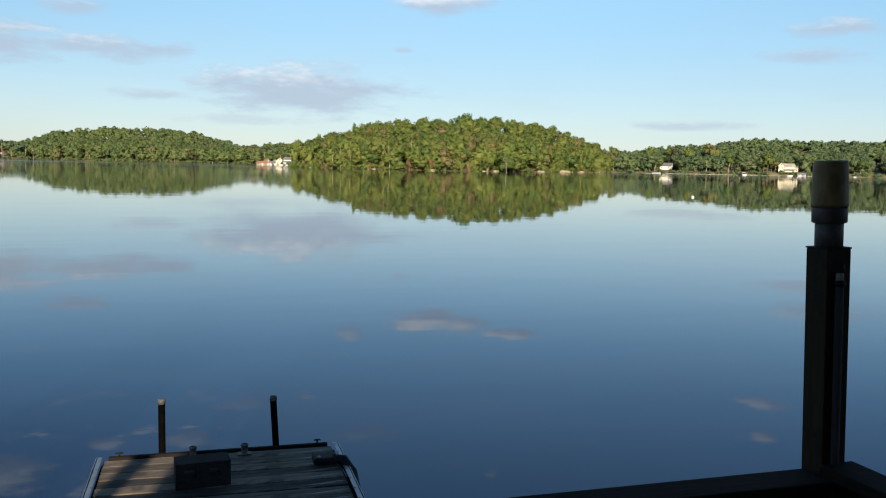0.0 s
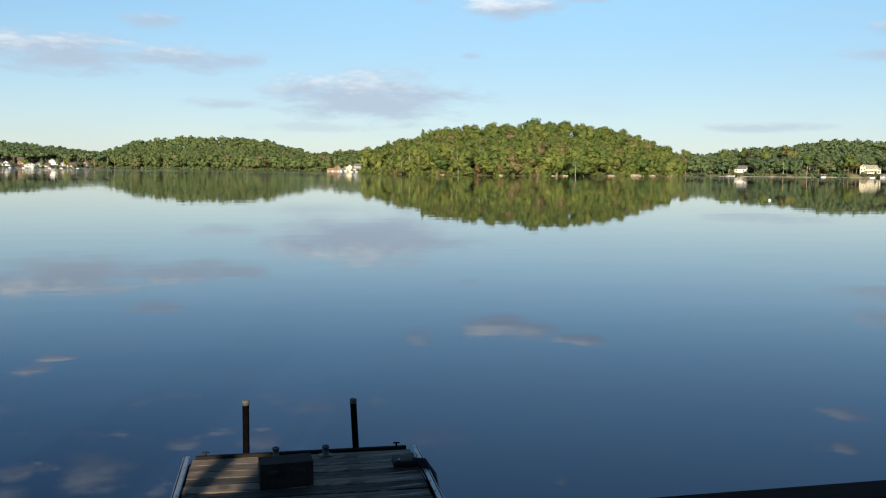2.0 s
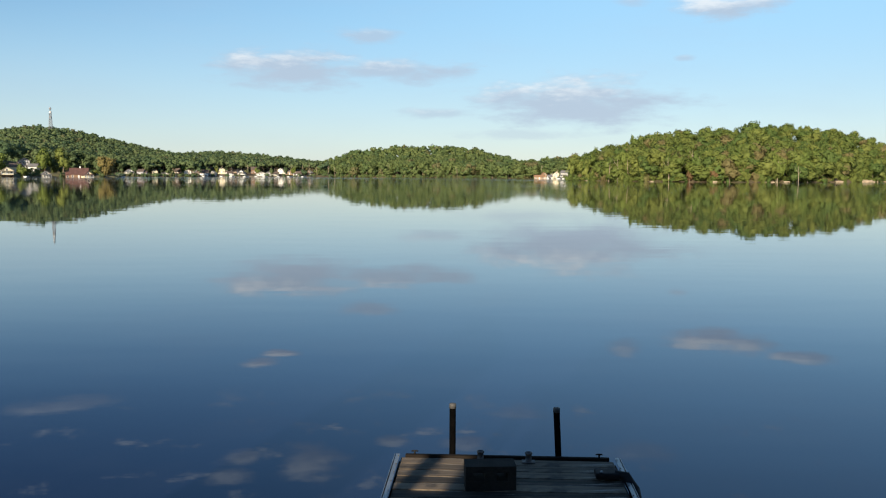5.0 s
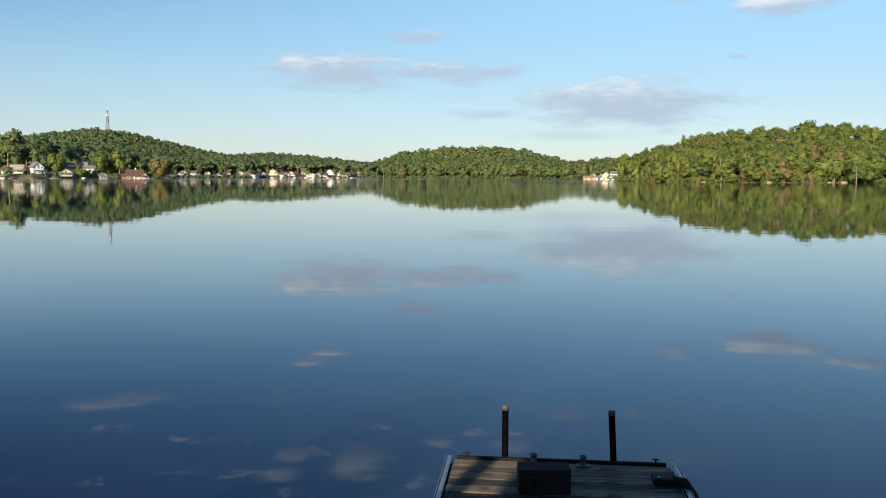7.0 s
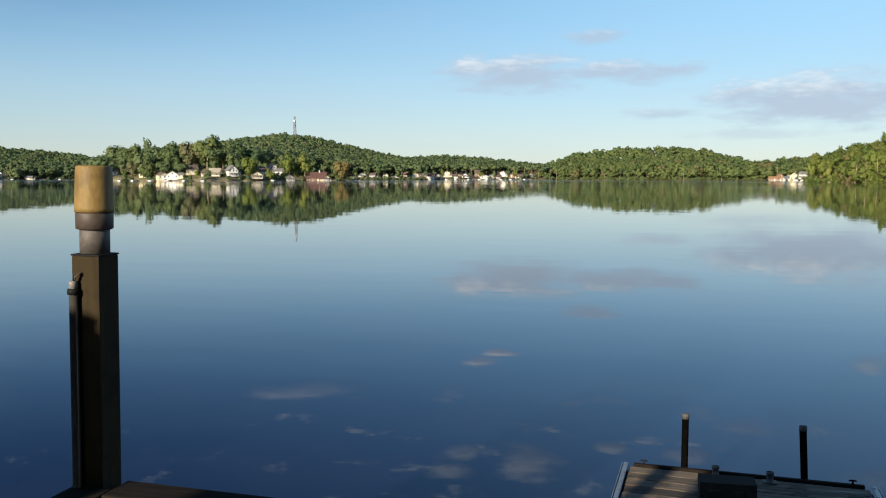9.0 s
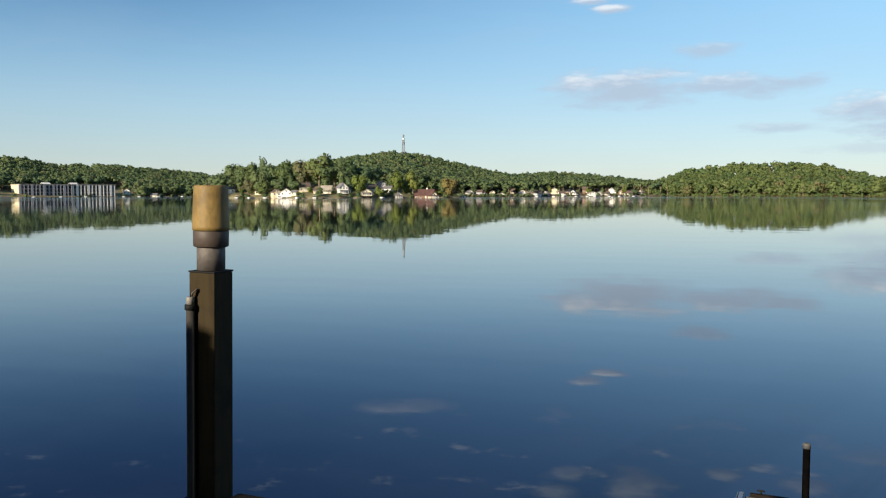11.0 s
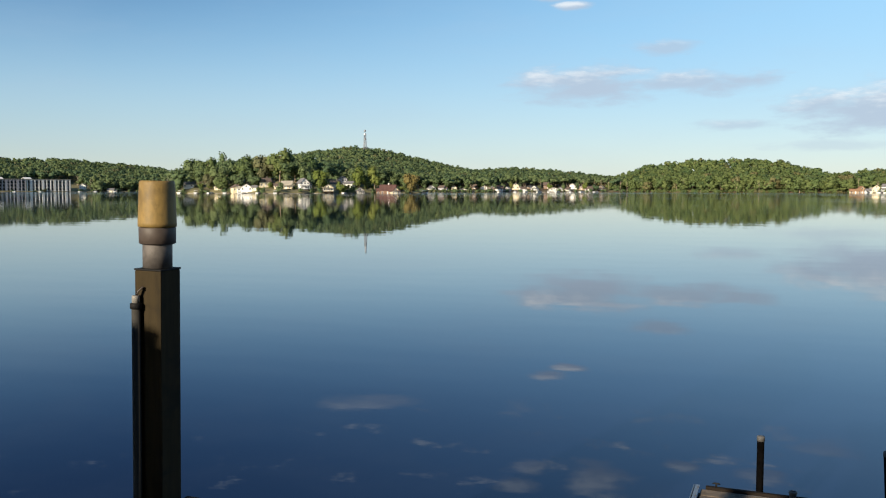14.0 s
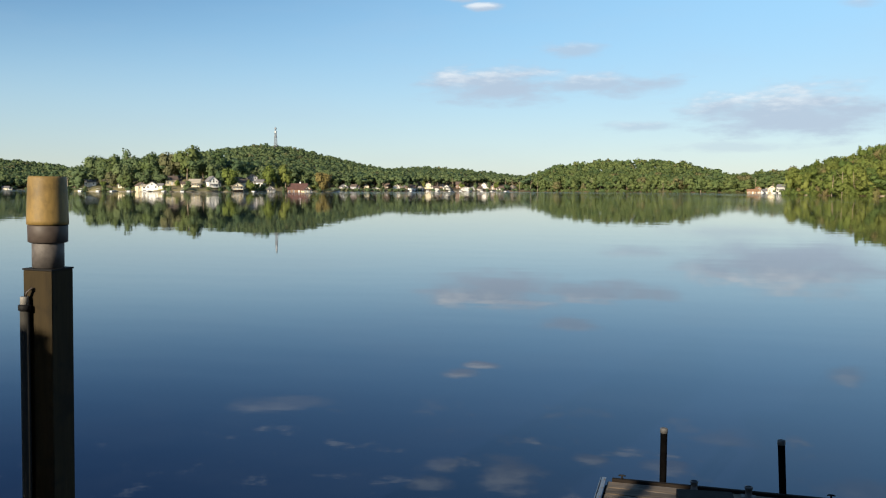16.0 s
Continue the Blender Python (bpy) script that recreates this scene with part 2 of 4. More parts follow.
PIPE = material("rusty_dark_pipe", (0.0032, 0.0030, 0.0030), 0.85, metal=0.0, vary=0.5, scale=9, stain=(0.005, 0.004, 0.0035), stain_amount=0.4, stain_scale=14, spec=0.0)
PIPE_CAP = material("grey_pipe_cap", (0.085, 0.083, 0.08), 0.7, vary=0.2, scale=20)
CONCRETE = material("dark_concrete", (0.026, 0.024, 0.021), 0.95, vary=0.3, scale=14, bump=0.004, bump_scale=60, spec=0.15)
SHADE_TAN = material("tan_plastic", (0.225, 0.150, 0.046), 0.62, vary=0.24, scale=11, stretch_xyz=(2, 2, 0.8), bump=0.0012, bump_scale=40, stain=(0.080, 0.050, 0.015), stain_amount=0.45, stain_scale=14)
COLLAR = material("brown_plastic", (0.065, 0.05, 0.042), 0.6, vary=0.2, scale=20)
NECK = material("worn_metal_neck", (0.10, 0.09, 0.085), 0.65, metal=0.2, vary=0.35, scale=20)
BLACK = material("black_rubber", (0.009, 0.009, 0.010), 0.7, vary=0.3, scale=20, spec=0.2)
CONDUIT = material("grey_plastic_conduit", (0.050, 0.048, 0.044), 0.7, vary=0.15, scale=12, spec=0.15)
WHITE_PVC = material("white_plastic", (0.22, 0.21, 0.195), 0.6, vary=0.1, scale=12)
STUCCO = material("plain_dark_stucco", (0.12, 0.10, 0.085), 0.9, vary=0.12, scale=2, bump=0.003)
ROOF_BROWN = material("brown_shingle", (0.13, 0.095, 0.075), 0.9, vary=0.3, scale=1.2)
ROOF_GREY = material("grey_shingle", (0.17, 0.165, 0.165), 0.9, vary=0.3, scale=1.2)
ROOF_PALE = material("sun_bleached_shingle", (0.36, 0.32, 0.25), 0.9, vary=0.25, scale=1.2)
ROOF_TAN = material("orange_shingle", (0.30, 0.17, 0.09), 0.9, vary=0.25, scale=1.2)
ROOF_RED = material("red_tile", (0.11, 0.055, 0.045), 0.85, vary=0.3, scale=1.2)
WALLS = {"white": material("white_siding", (0.80, 0.78, 0.71), 0.7, vary=0.08, scale=1.0),
         "cream": material("cream_siding", (0.74, 0.64, 0.43), 0.7, vary=0.1, scale=1.0),
         "tan": material("tan_siding", (0.36, 0.25, 0.15), 0.7, vary=0.12, scale=1.0),
         "brown": material("brown_siding", (0.24, 0.14, 0.08), 0.75, vary=0.2, scale=1.0),
         "stone": material("pale_stone_cladding", (0.40, 0.36, 0.29), 0.8, vary=0.15, scale=0.8),
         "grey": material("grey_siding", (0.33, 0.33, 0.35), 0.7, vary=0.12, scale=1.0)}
TRIM = material("white_trim", (0.75, 0.74, 0.70), 0.6, vary=0.06, scale=2.0)
GLASS = material("dark_window_glass", (0.03, 0.035, 0.04), 0.12, vary=0.2, scale=2.0)
HULL = material("white_hull", (0.66, 0.66, 0.64), 0.3, vary=0.05, scale=1.0)
SEAWALL = material("pale_concrete", (0.22, 0.20, 0.165), 0.9, vary=0.5, scale=0.5, stain=(0.14, 0.13, 0.09), stain_amount=0.7, stain_scale=0.15)
STEEL = material("galvanised_steel", (0.26, 0.265, 0.28), 0.6, metal=0.4, vary=0.15, scale=2.0)


# ---- mesh helpers ----
def mesh_of(name, bm, mat):
    me = bpy.data.meshes.new(name)
    bm.to_mesh(me)
    bm.free()
    for m in (mat if isinstance(mat, (list, tuple)) else [mat]):
        me.materials.append(m)
    return me


def part(name, bm, mat, parent=None, label=""):
    ob = new(name, mesh_of(name, bm, mat))
    if parent is not None:
        ob.parent = parent
    return tagged(ob, label)


def thing(name, m, label, category, group="", kind=""):
    ob = new(name)
    ob.empty_display_size = 0.1
    ob.matrix_world = m
    return tagged(ob, label, category, group, kind)


def box(size, centre=(0, 0, 0), bevel=0.0, bm=None, turn=None):
    """A box, with its edges rounded off."""
    own = bmesh.new()
    bmesh.ops.create_cube(own, size=1.0)
    bmesh.ops.scale(own, vec=size, verts=own.verts)
    if bevel:
        bmesh.ops.bevel(own, geom=list(own.edges), offset=bevel, segments=2, affect="EDGES", profile=0.6)
    if turn is not None:
        bmesh.ops.transform(own, matrix=turn, verts=own.verts)
    bmesh.ops.translate(own, vec=centre, verts=own.verts)
    if bm is None:
        return own
    join(bm, own)
    return bm


def join(bm, other):
    me = bpy.data.meshes.new("tmp")
    other.to_mesh(me)
    other.free()
    bm.from_mesh(me)
    bpy.data.meshes.remove(me)


def lathe(profile, steps=24, centre=(0, 0, 0), bm=None, smooth=True):
    """Turn a profile of (radius, height) round the upright axis."""
    bm = bm or bmesh.new()
    rings = [[bm.verts.new((centre[0] + r * math.cos(2 * math.pi * i / steps), centre[1] + r * math.sin(2 * math.pi * i / steps), centre[2] + z))
              for i in range(steps)] for r, z in profile]
    for a, b in zip(rings, rings[1:]):
        for i in range(steps):
            f = bm.faces.new((a[i], a[(i + 1) % steps], b[(i + 1) % steps], b[i]))
            f.smooth = smooth
    bm.faces.new(rings[-1])
    bm.faces.new(list(reversed(rings[0])))
    return bm


def tube(points, radius, steps=8, bm=None):
    """A round bar along a line of points; radius may be one number or one a point."""
    bm = bm or bmesh.new()
    pts = [Vector(p) for p in points]
    radii = radius if isinstance(radius, (list, tuple)) else [radius] * len(pts)
    rings = []
    for i, p in enumerate(pts):
        d = (pts[min(i + 1, len(pts) - 1)] - pts[max(i - 1, 0)]).normalized()
        q = d.to_track_quat("Z", "Y")
        rings.append([bm.verts.new(p + q @ Vector((radii[i] * math.cos(2 * math.pi * k / steps), radii[i] * math.sin(2 * math.pi * k / steps), 0))) for k in range(steps)])
    for a, b in zip(rings, rings[1:]):
        for k in range(steps):
            bm.faces.new((a[k], a[(k + 1) % steps], b[(k + 1) % steps], b[k])).smooth = True
    bm.faces.new(rings[-1])
    bm.faces.new(list(reversed(rings[0])))
    return bm


def spot(az, dist, z=0.0):
    """A place by its bearing (degrees clockwise from +y) and distance from the deck."""
    return Vector((dist * math.sin(radians(az)), dist * math.cos(radians(az)), z))


def along(pairs, x):
    return float(np.interp(x, [p[0] for p in pairs], [p[1] for p in pairs]))


# ---- the lake ----
bm = bmesh.new()
bmesh.ops.create_grid(bm, x_segments=8, y_segments=8, size=4500)
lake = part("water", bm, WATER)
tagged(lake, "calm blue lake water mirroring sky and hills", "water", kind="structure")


# ---- land and woods ----
def soft(x):
    x = np.clip(x, 0, 1)
    return x * x * (3 - 2 * x)


class Land:
    """A stretch of shore: bearing limits, shore distance, skyline, depth to the crest, height of its trees."""

    def __init__(self, name, shore, skyline, depth, tree, label, lawn=False, seed=1, bank=0.0):
        self.name, self.shore, self.skyline, self.depth, self.tree, self.lawn, self.seed = name, shore, skyline, depth, tree, lawn, seed
        self.lo, self.hi = skyline[0][0], skyline[-1][0]
        self.label, self.bank = label, bank

    def front(self, az):
        wob = noise.noise((az * 1.3, self.seed, 0)) * 5 + noise.noise((az * 5.1, self.seed, 3)) * 2
        return along(self.shore, az) + wob

    def reach(self, az):
        edge = min(az - self.lo, self.hi - az) / max(1e-6, (self.hi - self.lo) * 0.18)
        return self.depth * (0.25 + 0.75 * float(soft(edge)))

    def ground(self, az, d):
        u = (d - self.front(az)) / self.reach(az)
        crest_d = self.front(az) + self.reach(az)
        crest = max(1.2, math.tan(radians(along(self.skyline, az) + 0.09)) * crest_d + 2.84 - self.tree)
        if u <= 1:
            h = self.bank * min(1, max(0, u) * 12) * (1 - float(soft(np.array(u)))) + crest * (0.10 * min(1, max(0, u) * 14) + 0.90 * float(soft(np.array(u * 0.62 + 0.02))) / float(soft(np.array(0.64))))
        else:
            h = crest * max(0.0, 1 - 0.9 * float(soft(np.array((u - 1) / 1.1))))
        return max(-0.6, h + 0.5 * noise.noise((az * 2, d * 0.05, self.seed)) * min(1, max(0, u) * 8) - (0.6 if u < 0 else 0))

    def build(self):
        n_az, rows = max(24, int((self.hi - self.lo) * 6)), [-0.03, 0.0, 0.02, 0.05, 0.1, 0.2, 0.3, 0.4, 0.5, 0.6, 0.7, 0.8, 0.9, 1.0, 1.15, 1.35, 1.6, 1.9, 2.15]
        b = bmesh.new()
        grid = []
        for i in range(n_az + 1):
            az = self.lo + (self.hi - self.lo) * i / n_az
            grid.append([b.verts.new(spot(az, self.front(az) + u * self.reach(az), self.ground(az, self.front(az) + u * self.reach(az)) if 0 <= u < 2.1 else -0.6)) for u in rows])
        for a, c in zip(grid, grid[1:]):
            for k in range(len(rows) - 1):
                b.faces.new((a[k], c[k], c[k + 1], a[k + 1])).smooth = True
        ob = part("ground", b, GRASS if self.lawn else SOIL)
        ob.name = self.name
        return tagged(ob, self.label, "shore", kind="structure")


ISLAND = Land("ground_island", [(7, 515), (13, 455), (19, 440), (24, 480), (29.5, 590)],
              [(8.3, 0.8), (8.8, 1.15), (9.4, 1.42), (11.2, 2.10), (14.2, 2.74), (18.6, 3.08), (22, 3.16), (25.4, 2.55), (28, 1.68), (29.3, 0.55)], 95, 13.5,
              "steep wooded island rising from the lake", seed=1)
FAR_ISLAND = Land("ground_far_island", [(-9, 900), (0, 800), (6, 760)],
                  [(-9.1, 0.5), (-8.3, 0.78), (-7.4, 1.05), (-6, 1.56), (-2.8, 1.92), (0.5, 1.95), (2.2, 1.69), (4, 1.27), (5.9, 0.74)], 120, 14.0,
                  "wooded headland across the lake", seed=2)
GAP = Land("ground_inlet", [(4.5, 790), (9.5, 700)], [(4.6, 0.95), (6.5, 1.12), (7.6, 1.22), (9.6, 1.45)], 110, 13.0, "built-up shore behind the island", seed=3)
RIGHT = Land("ground_east_shore", [(28.5, 640), (36, 690), (52, 760)],
             [(28.4, 1.3), (30.3, 1.08), (32.3, 1.42), (35.4, 1.65), (37.8, 2.02), (41, 1.90), (46, 1.95), (52, 1.8)], 110, 12.5,
             "wooded shore with lawns and lakeside houses", True, seed=4)
RIDGE = Land("ground_ridge", [(-21.5, 800), (-8, 870)], [(-22, 1.6), (-17.6, 1.27), (-14.8, 1.40), (-11.9, 1.22), (-10, 1.0), (-7.5, 0.7)], 330, 14.0,
             "low wooded ridge over a row of cottages", seed=5, bank=1.5)
TOWER_HILL = Land("ground_tower_hill", [(-38, 760), (-17, 800)], [(-37, 1.2), (-33, 1.8), (-30.5, 2.08), (-27.5, 2.57), (-25.6, 2.80), (-24.5, 2.76), (-23, 2.52), (-21.1, 2.06), (-18.4, 1.5), (-16, 1.0)],
                  330, 13.0, "high wooded hill under a radio tower", seed=6)
PENINSULA = Land("ground_peninsula", [(-37, 640), (-30, 575), (-20.5, 640)], [(-36.9, 1.0), (-35.6, 1.75), (-33, 2.0), (-30, 2.12), (-27.5, 2.05), (-25, 1.75), (-22.5, 1.45), (-20.7, 0.9)],
                 70, 16.0, "peninsula with old trees and lakeside houses", True, seed=7, bank=0.9)
FAR_LEFT = Land("ground_west_shore", [(-60, 960), (-50, 950), (-35, 1080)], [(-60, 2.3), (-50.5, 2.30), (-48, 2.18), (-46, 1.78), (-43.5, 1.86), (-40, 1.55), (-37.8, 1.35), (-35, 0.9)],
                270, 14.0, "wooded western shore behind an apartment block", True, seed=8)
LANDS = [ISLAND, FAR_ISLAND, GAP, RIGHT, RIDGE, TOWER_HILL, PENINSULA, FAR_LEFT]
for land in LANDS:
    land.build()



def cube_ball(n):
    """Points and quads of a ball made from a divided cube."""
    index, pts, quads = {}, [], []

    def vert(p):
        key = tuple(round(c, 4) for c in p)
        if key not in index:
            index[key] = len(pts)
            v = Vector(p).normalized()
            pts.append((v.x, v.y, v.z))
        return index[key]
    for axis in range(3):
        for s in (-1, 1):
            for i in range(n):
                for j in range(n):
                    q = []
                    for a, c in ((i, j), (i + 1, j), (i + 1, j + 1), (i, j + 1)):
                        p = [0, 0, 0]
                        p[axis], p[(axis + 1) % 3], p[(axis + 2) % 3] = s, 2 * a / n - 1, 2 * c / n - 1
                        q.append(vert(p))
                    quads.append(q if s > 0 else q[::-1])
    return np.array(pts), np.array(quads)


def unit(v):
    return v / np.maximum(np.linalg.norm(v, axis=1)[:, None], 1e-6)


def crown(rng, lobes, leaves, leaf, core=2, spread=1.0, shape="round"):
    """A crown of unit half-width about its middle: lumpy boughs covered in small leaf clumps. Returns points, quads and normals."""
    ball, quads = cube_ball(core)
    P, Q, N, n = [], [], [], 0
    for k in range(lobes):
        if k == 0:
            c, r = np.array((0, 0, 0.05)), 0.66
        else:
            a, z = 2.4 * k + rng.uniform(-0.4, 0.4), rng.uniform(-0.6, 0.75)
            rad = rng.uniform(0.40, 0.76) * math.sqrt(max(0.1, 1 - z * z * 0.8))
            c, r = np.array((rad * math.cos(a), rad * math.sin(a), z)) * spread, rng.uniform(0.30, 0.48)
        if shape == "tall":
            c = c * (0.75, 0.75, 1.25)
        p = ball * (1 + 0.18 * rng.standard_normal((len(ball), 1))) * r * 0.88 + c
        P.append(p)
        N.append(unit(unit(p - c) * 0.62 + unit(p) * 0.38))
        Q.append(quads + n)
        n += len(ball)
        d = rng.standard_normal((leaves, 3))
        d[:, 2] = d[:, 2] * 0.9 + 0.12
        d = unit(d)
        at = c + d * r * rng.uniform(0.70, 1.24, (leaves, 1)) + 0.05 * rng.standard_normal((leaves, 3))
        nrm = unit(d + 0.40 * rng.standard_normal((leaves, 3)))
        u = unit(np.cross(nrm, rng.standard_normal((leaves, 3))))
        v = np.cross(nrm, u)
        s = leaf * rng.uniform(0.6, 1.3, (leaves, 1))
        w = s * rng.uniform(0.55, 1.0, (leaves, 1))
        quad = np.stack([at - u * s - v * w * 0.4, at + u * s * 0.3 - v * w, at + u * s + v * w * 0.5, at - u * s * 0.2 + v * w], axis=1)
        P.append(quad.reshape(-1, 3))
        N.append(np.repeat(unit(d * 0.55 + unit(at) * 0.30 + nrm * 0.42), 4, axis=0))
        Q.append(np.arange(4 * leaves).reshape(-1, 4) + n)
        n += 4 * leaves
    return np.concatenate(P), np.concatenate(Q), np.concatenate(N)


def stem(rng, height, r, limbs=3):
    """A tapered trunk with limbs, as points and quads; its foot at the origin."""
    P, Q, n = [], [], 0

    def limb(pts, radii, n):
        k = 5
        ring = []
        for p, q in zip(pts, radii):
            for i in range(k):
                ring.append((p[0] + q * math.cos(2 * math.pi * i / k), p[1] + q * math.sin(2 * math.pi * i / k), p[2]))
        quads = [[n + a * k + i, n + a * k + (i + 1) % k, n + (a + 1) * k + (i + 1) % k, n + (a + 1) * k + i] for a in range(len(pts) - 1) for i in range(k)]
        return np.array(ring), np.array(quads), n + len(ring)
    bend = rng.uniform(-0.05, 0.05, 2) * height
    a, q, n = limb([(0, 0, -1.0), (0, 0, 0.1 * height), (bend[0], bend[1], 0.5 * height), (bend[0] * 1.4, bend[1] * 1.4, 0.85 * height)], [r * 1.3, r, r * 0.7, r * 0.25], n)
    P.append(a), Q.append(q)
    for k in range(limbs):
        az, z0 = rng.uniform(0, 6.28), rng.uniform(0.35, 0.6) * height
        s = z0 / height
        x0, y0 = bend[0] * s * 2 * 0.8, bend[1] * s * 2 * 0.8
        ln = rng.uniform(0.15, 0.28) * height
        a, q, n = limb([(x0, y0, z0), (x0 + math.cos(az) * ln * 0.5, y0 + math.sin(az) * ln * 0.5, z0 + ln * 0.6), (x0 + math.cos(az) * ln, y0 + math.sin(az) * ln, z0 + ln * 1.3)], [r * 0.45, r * 0.3, r * 0.12], n)
        P.append(a), Q.append(q)
    return np.concatenate(P), np.concatenate(Q)


def quad_mesh(name, P, Q, mats, slots=None, tint=None, normals=None):
    me = bpy.data.meshes.new(name)
    me.vertices.add(len(P))
    me.vertices.foreach_set("co", np.ascontiguousarray(P, dtype=np.float32).ravel())
    me.loops.add(4 * len(Q))
    me.loops.foreach_set("vertex_index", np.ascontiguousarray(Q, dtype=np.int32).ravel())
    me.polygons.add(len(Q))
    me.polygons.foreach_set("loop_start", np.arange(0, 4 * len(Q), 4, dtype=np.int32))
    for m in mats:
        me.materials.append(m)
    if slots is not None:
        me.polygons.foreach_set("material_index", slots.astype(np.int32))
    if tint is not None:
        at = me.attributes.new("tint", "FLOAT", "POINT")
        at.data.foreach_set("value", tint.astype(np.float32))
    me.update(calc_edges=True)
    me.validate()
    if normals is not None:
        me.normals_split_custom_set_from_vertices(normals.astype(np.float32).tolist())
    return me


rng = np.random.default_rng(7)
NEAR_CROWNS = [crown(rng, 9, 74, 0.092, 1, shape="tall" if k % 3 == 2 else "round") for k in range(6)]
MID_CROWNS = [crown(rng, 8, 42, 0.104, 1) for k in range(6)]
FAR_CROWNS = [crown(rng, 5, 15, 0.175, 1) for k in range(6)]
STEMS = [stem(rng, 1.0, 0.018, 3) for k in range(4)]

HOUSE_SPOTS = []   # (place, radius) kept free of trees


def free(p, slack=0.0):
    return all((p.x - h.x) ** 2 + (p.y - h.y) ** 2 > (r + slack) ** 2 for h, r in HOUSE_SPOTS)


def forest(land, spacing, crowns, leaf_mat, label, width=(0.62, 1.42), start=0.02, stop=1.08, seed=1, skip=0.0, bushes=5, low=0.25, under=0.5):
    """All the trees of a stretch of shore, standing on its ground."""
    r = np.random.default_rng(seed)
    P, Q, S, T, N = [], [], [], [], []
    count = [0]

    def add(shape, size, at, slot=0, tint=0.0, turn=0.0):
        p, q = shape[0], shape[1]
        c, s = math.cos(turn), math.sin(turn)
        spin = np.array(((c, s, 0), (-s, c, 0), (0, 0, 1)))
        P.append((p @ spin) * size + np.array(at))
        Q.append(q + count[0])
        S.append(np.full(len(q), slot))
        T.append(np.full(len(p), tint))
        N.append(unit((shape[2] @ spin) / np.array(size)) if len(shape) > 2 else np.zeros((len(p), 3)))
        count[0] += len(p)

    az = land.lo + 0.1
    while az < land.hi - 0.05:
        d0, reach = land.front(az), land.reach(az)
        d = d0 + start * reach + 1.5
        while d < d0 + stop * reach:
            a = az + r.uniform(-0.75, 0.75) * spacing / d * 57.3
            dd = d + r.uniform(-0.6, 0.6) * spacing
            d += spacing * (1.0 if dd < d0 + reach else 1.5)
            if not land.lo < a < land.hi or r.random() < skip:
                continue
            p = spot(a, dd, land.ground(a, dd))
            if not free(p):
                continue
            front = max(0.0, 1 - (dd - d0) / (0.16 * reach))
            h = land.tree * r.uniform(0.90, 1.12) * (1 - 0.42 * front * r.random())
            w = spacing * r.uniform(*width) * 0.76
            base = low * (1 - 0.9 * front)
            zz = min(h * (1 - base) / 2, w * 1.12)
            kinds = FAR_CROWNS if crowns is MID_CROWNS and dd > d0 + 0.55 * reach else crowns
            add(kinds[r.integers(len(kinds))], (w * r.uniform(0.9, 1.15), w * r.uniform(0.9, 1.15), zz * 0.92), (p.x, p.y, p.z + h - zz), 0, r.random(), r.uniform(0, 6.28))
            # undergrowth below it
            ox, oy = r.uniform(-0.4, 0.4, 2) * spacing
            uz = 0.36 * h if dd < d0 + 0.45 * reach else 0.5 * h
            if dd < d0 + (0.10 if crowns is FAR_CROWNS else under) * reach and free(Vector((p.x + ox, p.y + oy, 0)), -2):
                add(FAR_CROWNS[r.integers(len(FAR_CROWNS))], (w * 0.95, w * 0.95, 0.36 * h), (p.x + ox, p.y + oy, p.z + uz), 0, r.random())
            if dd < d0 + 0.3 * reach or r.random() < 0.08:
                add(STEMS[r.integers(len(STEMS))], (h * r.uniform(0.7, 1.3), h, h * 0.72), (p.x, p.y, p.z), 1 if r.random() < 0.5 else 2)
            # here and there a bare, pale-limbed tree leans out before the rest
            if dd < d0 + 0.35 * reach and r.random() < 0.10:
                add(STEMS[r.integers(len(STEMS))], (h * 0.9, h * 0.9, h * 0.95), (p.x - 0.3 * w, p.y - 1.05 * w, p.z + 0.2), 2)
        for _ in range(bushes):
            if r.random() < 0.9:
                a = az + r.uniform(-0.6, 0.6) * spacing / d0 * 57.3
                dd = land.front(a) + r.uniform(-0.3, 4.5)
                p = spot(a, dd, max(0.0, land.ground(a, dd)))
                if free(p, -3):
                    add(crowns[r.integers(len(crowns))], (r.uniform(1.6, 3.3), r.uniform(1.6, 3.3), r.uniform(1.0, 3.2)), (p.x, p.y, p.z + 0.9), 0, r.random())
        az += spacing / along(land.shore, az) * 57.3
    me = quad_mesh("forest", np.concatenate(P), np.concatenate(Q), [leaf_mat, BARK, PALE_BARK], np.concatenate(S), np.concatenate(T), np.concatenate(N))
    return tagged(new("forest", me), label, "forest", kind="stuff")


# single trees that stand out
TREE_MESHES = []
for k in range(6):
    cp, cq, cn = NEAR_CROWNS[k]
    sp, sq = STEMS[k % 4]
    TREE_MESHES.append((quad_mesh("crown", cp, cq, [LEAF], None, np.zeros(len(cp)), cn), quad_mesh("trunk", sp, sq, [PALE_BARK if k % 2 else BARK])))


def tree(p, height, width, k, label, group="", base=0.4, leaf=None):
    t = thing("tree", Matrix.Translation(p), label, "tree", group)
    t.rotation_euler[2] = k * 1.7
    crown_me, trunk_me = TREE_MESHES[k % 6]
    if leaf:
        crown_me = crown_me.copy()
        crown_me.materials[0] = leaf
    c = new("crown", crown_me)
    half = min(height * (1 - base) / 2, width * 0.8)
    c.parent, c.location, c.scale = t, (0, 0, height - half), (width / 2, width / 2, half)
    s = new("trunk", trunk_me)
    s.parent, s.scale = t, (height * 1.1, height * 1.1, height * 0.95)
    return t


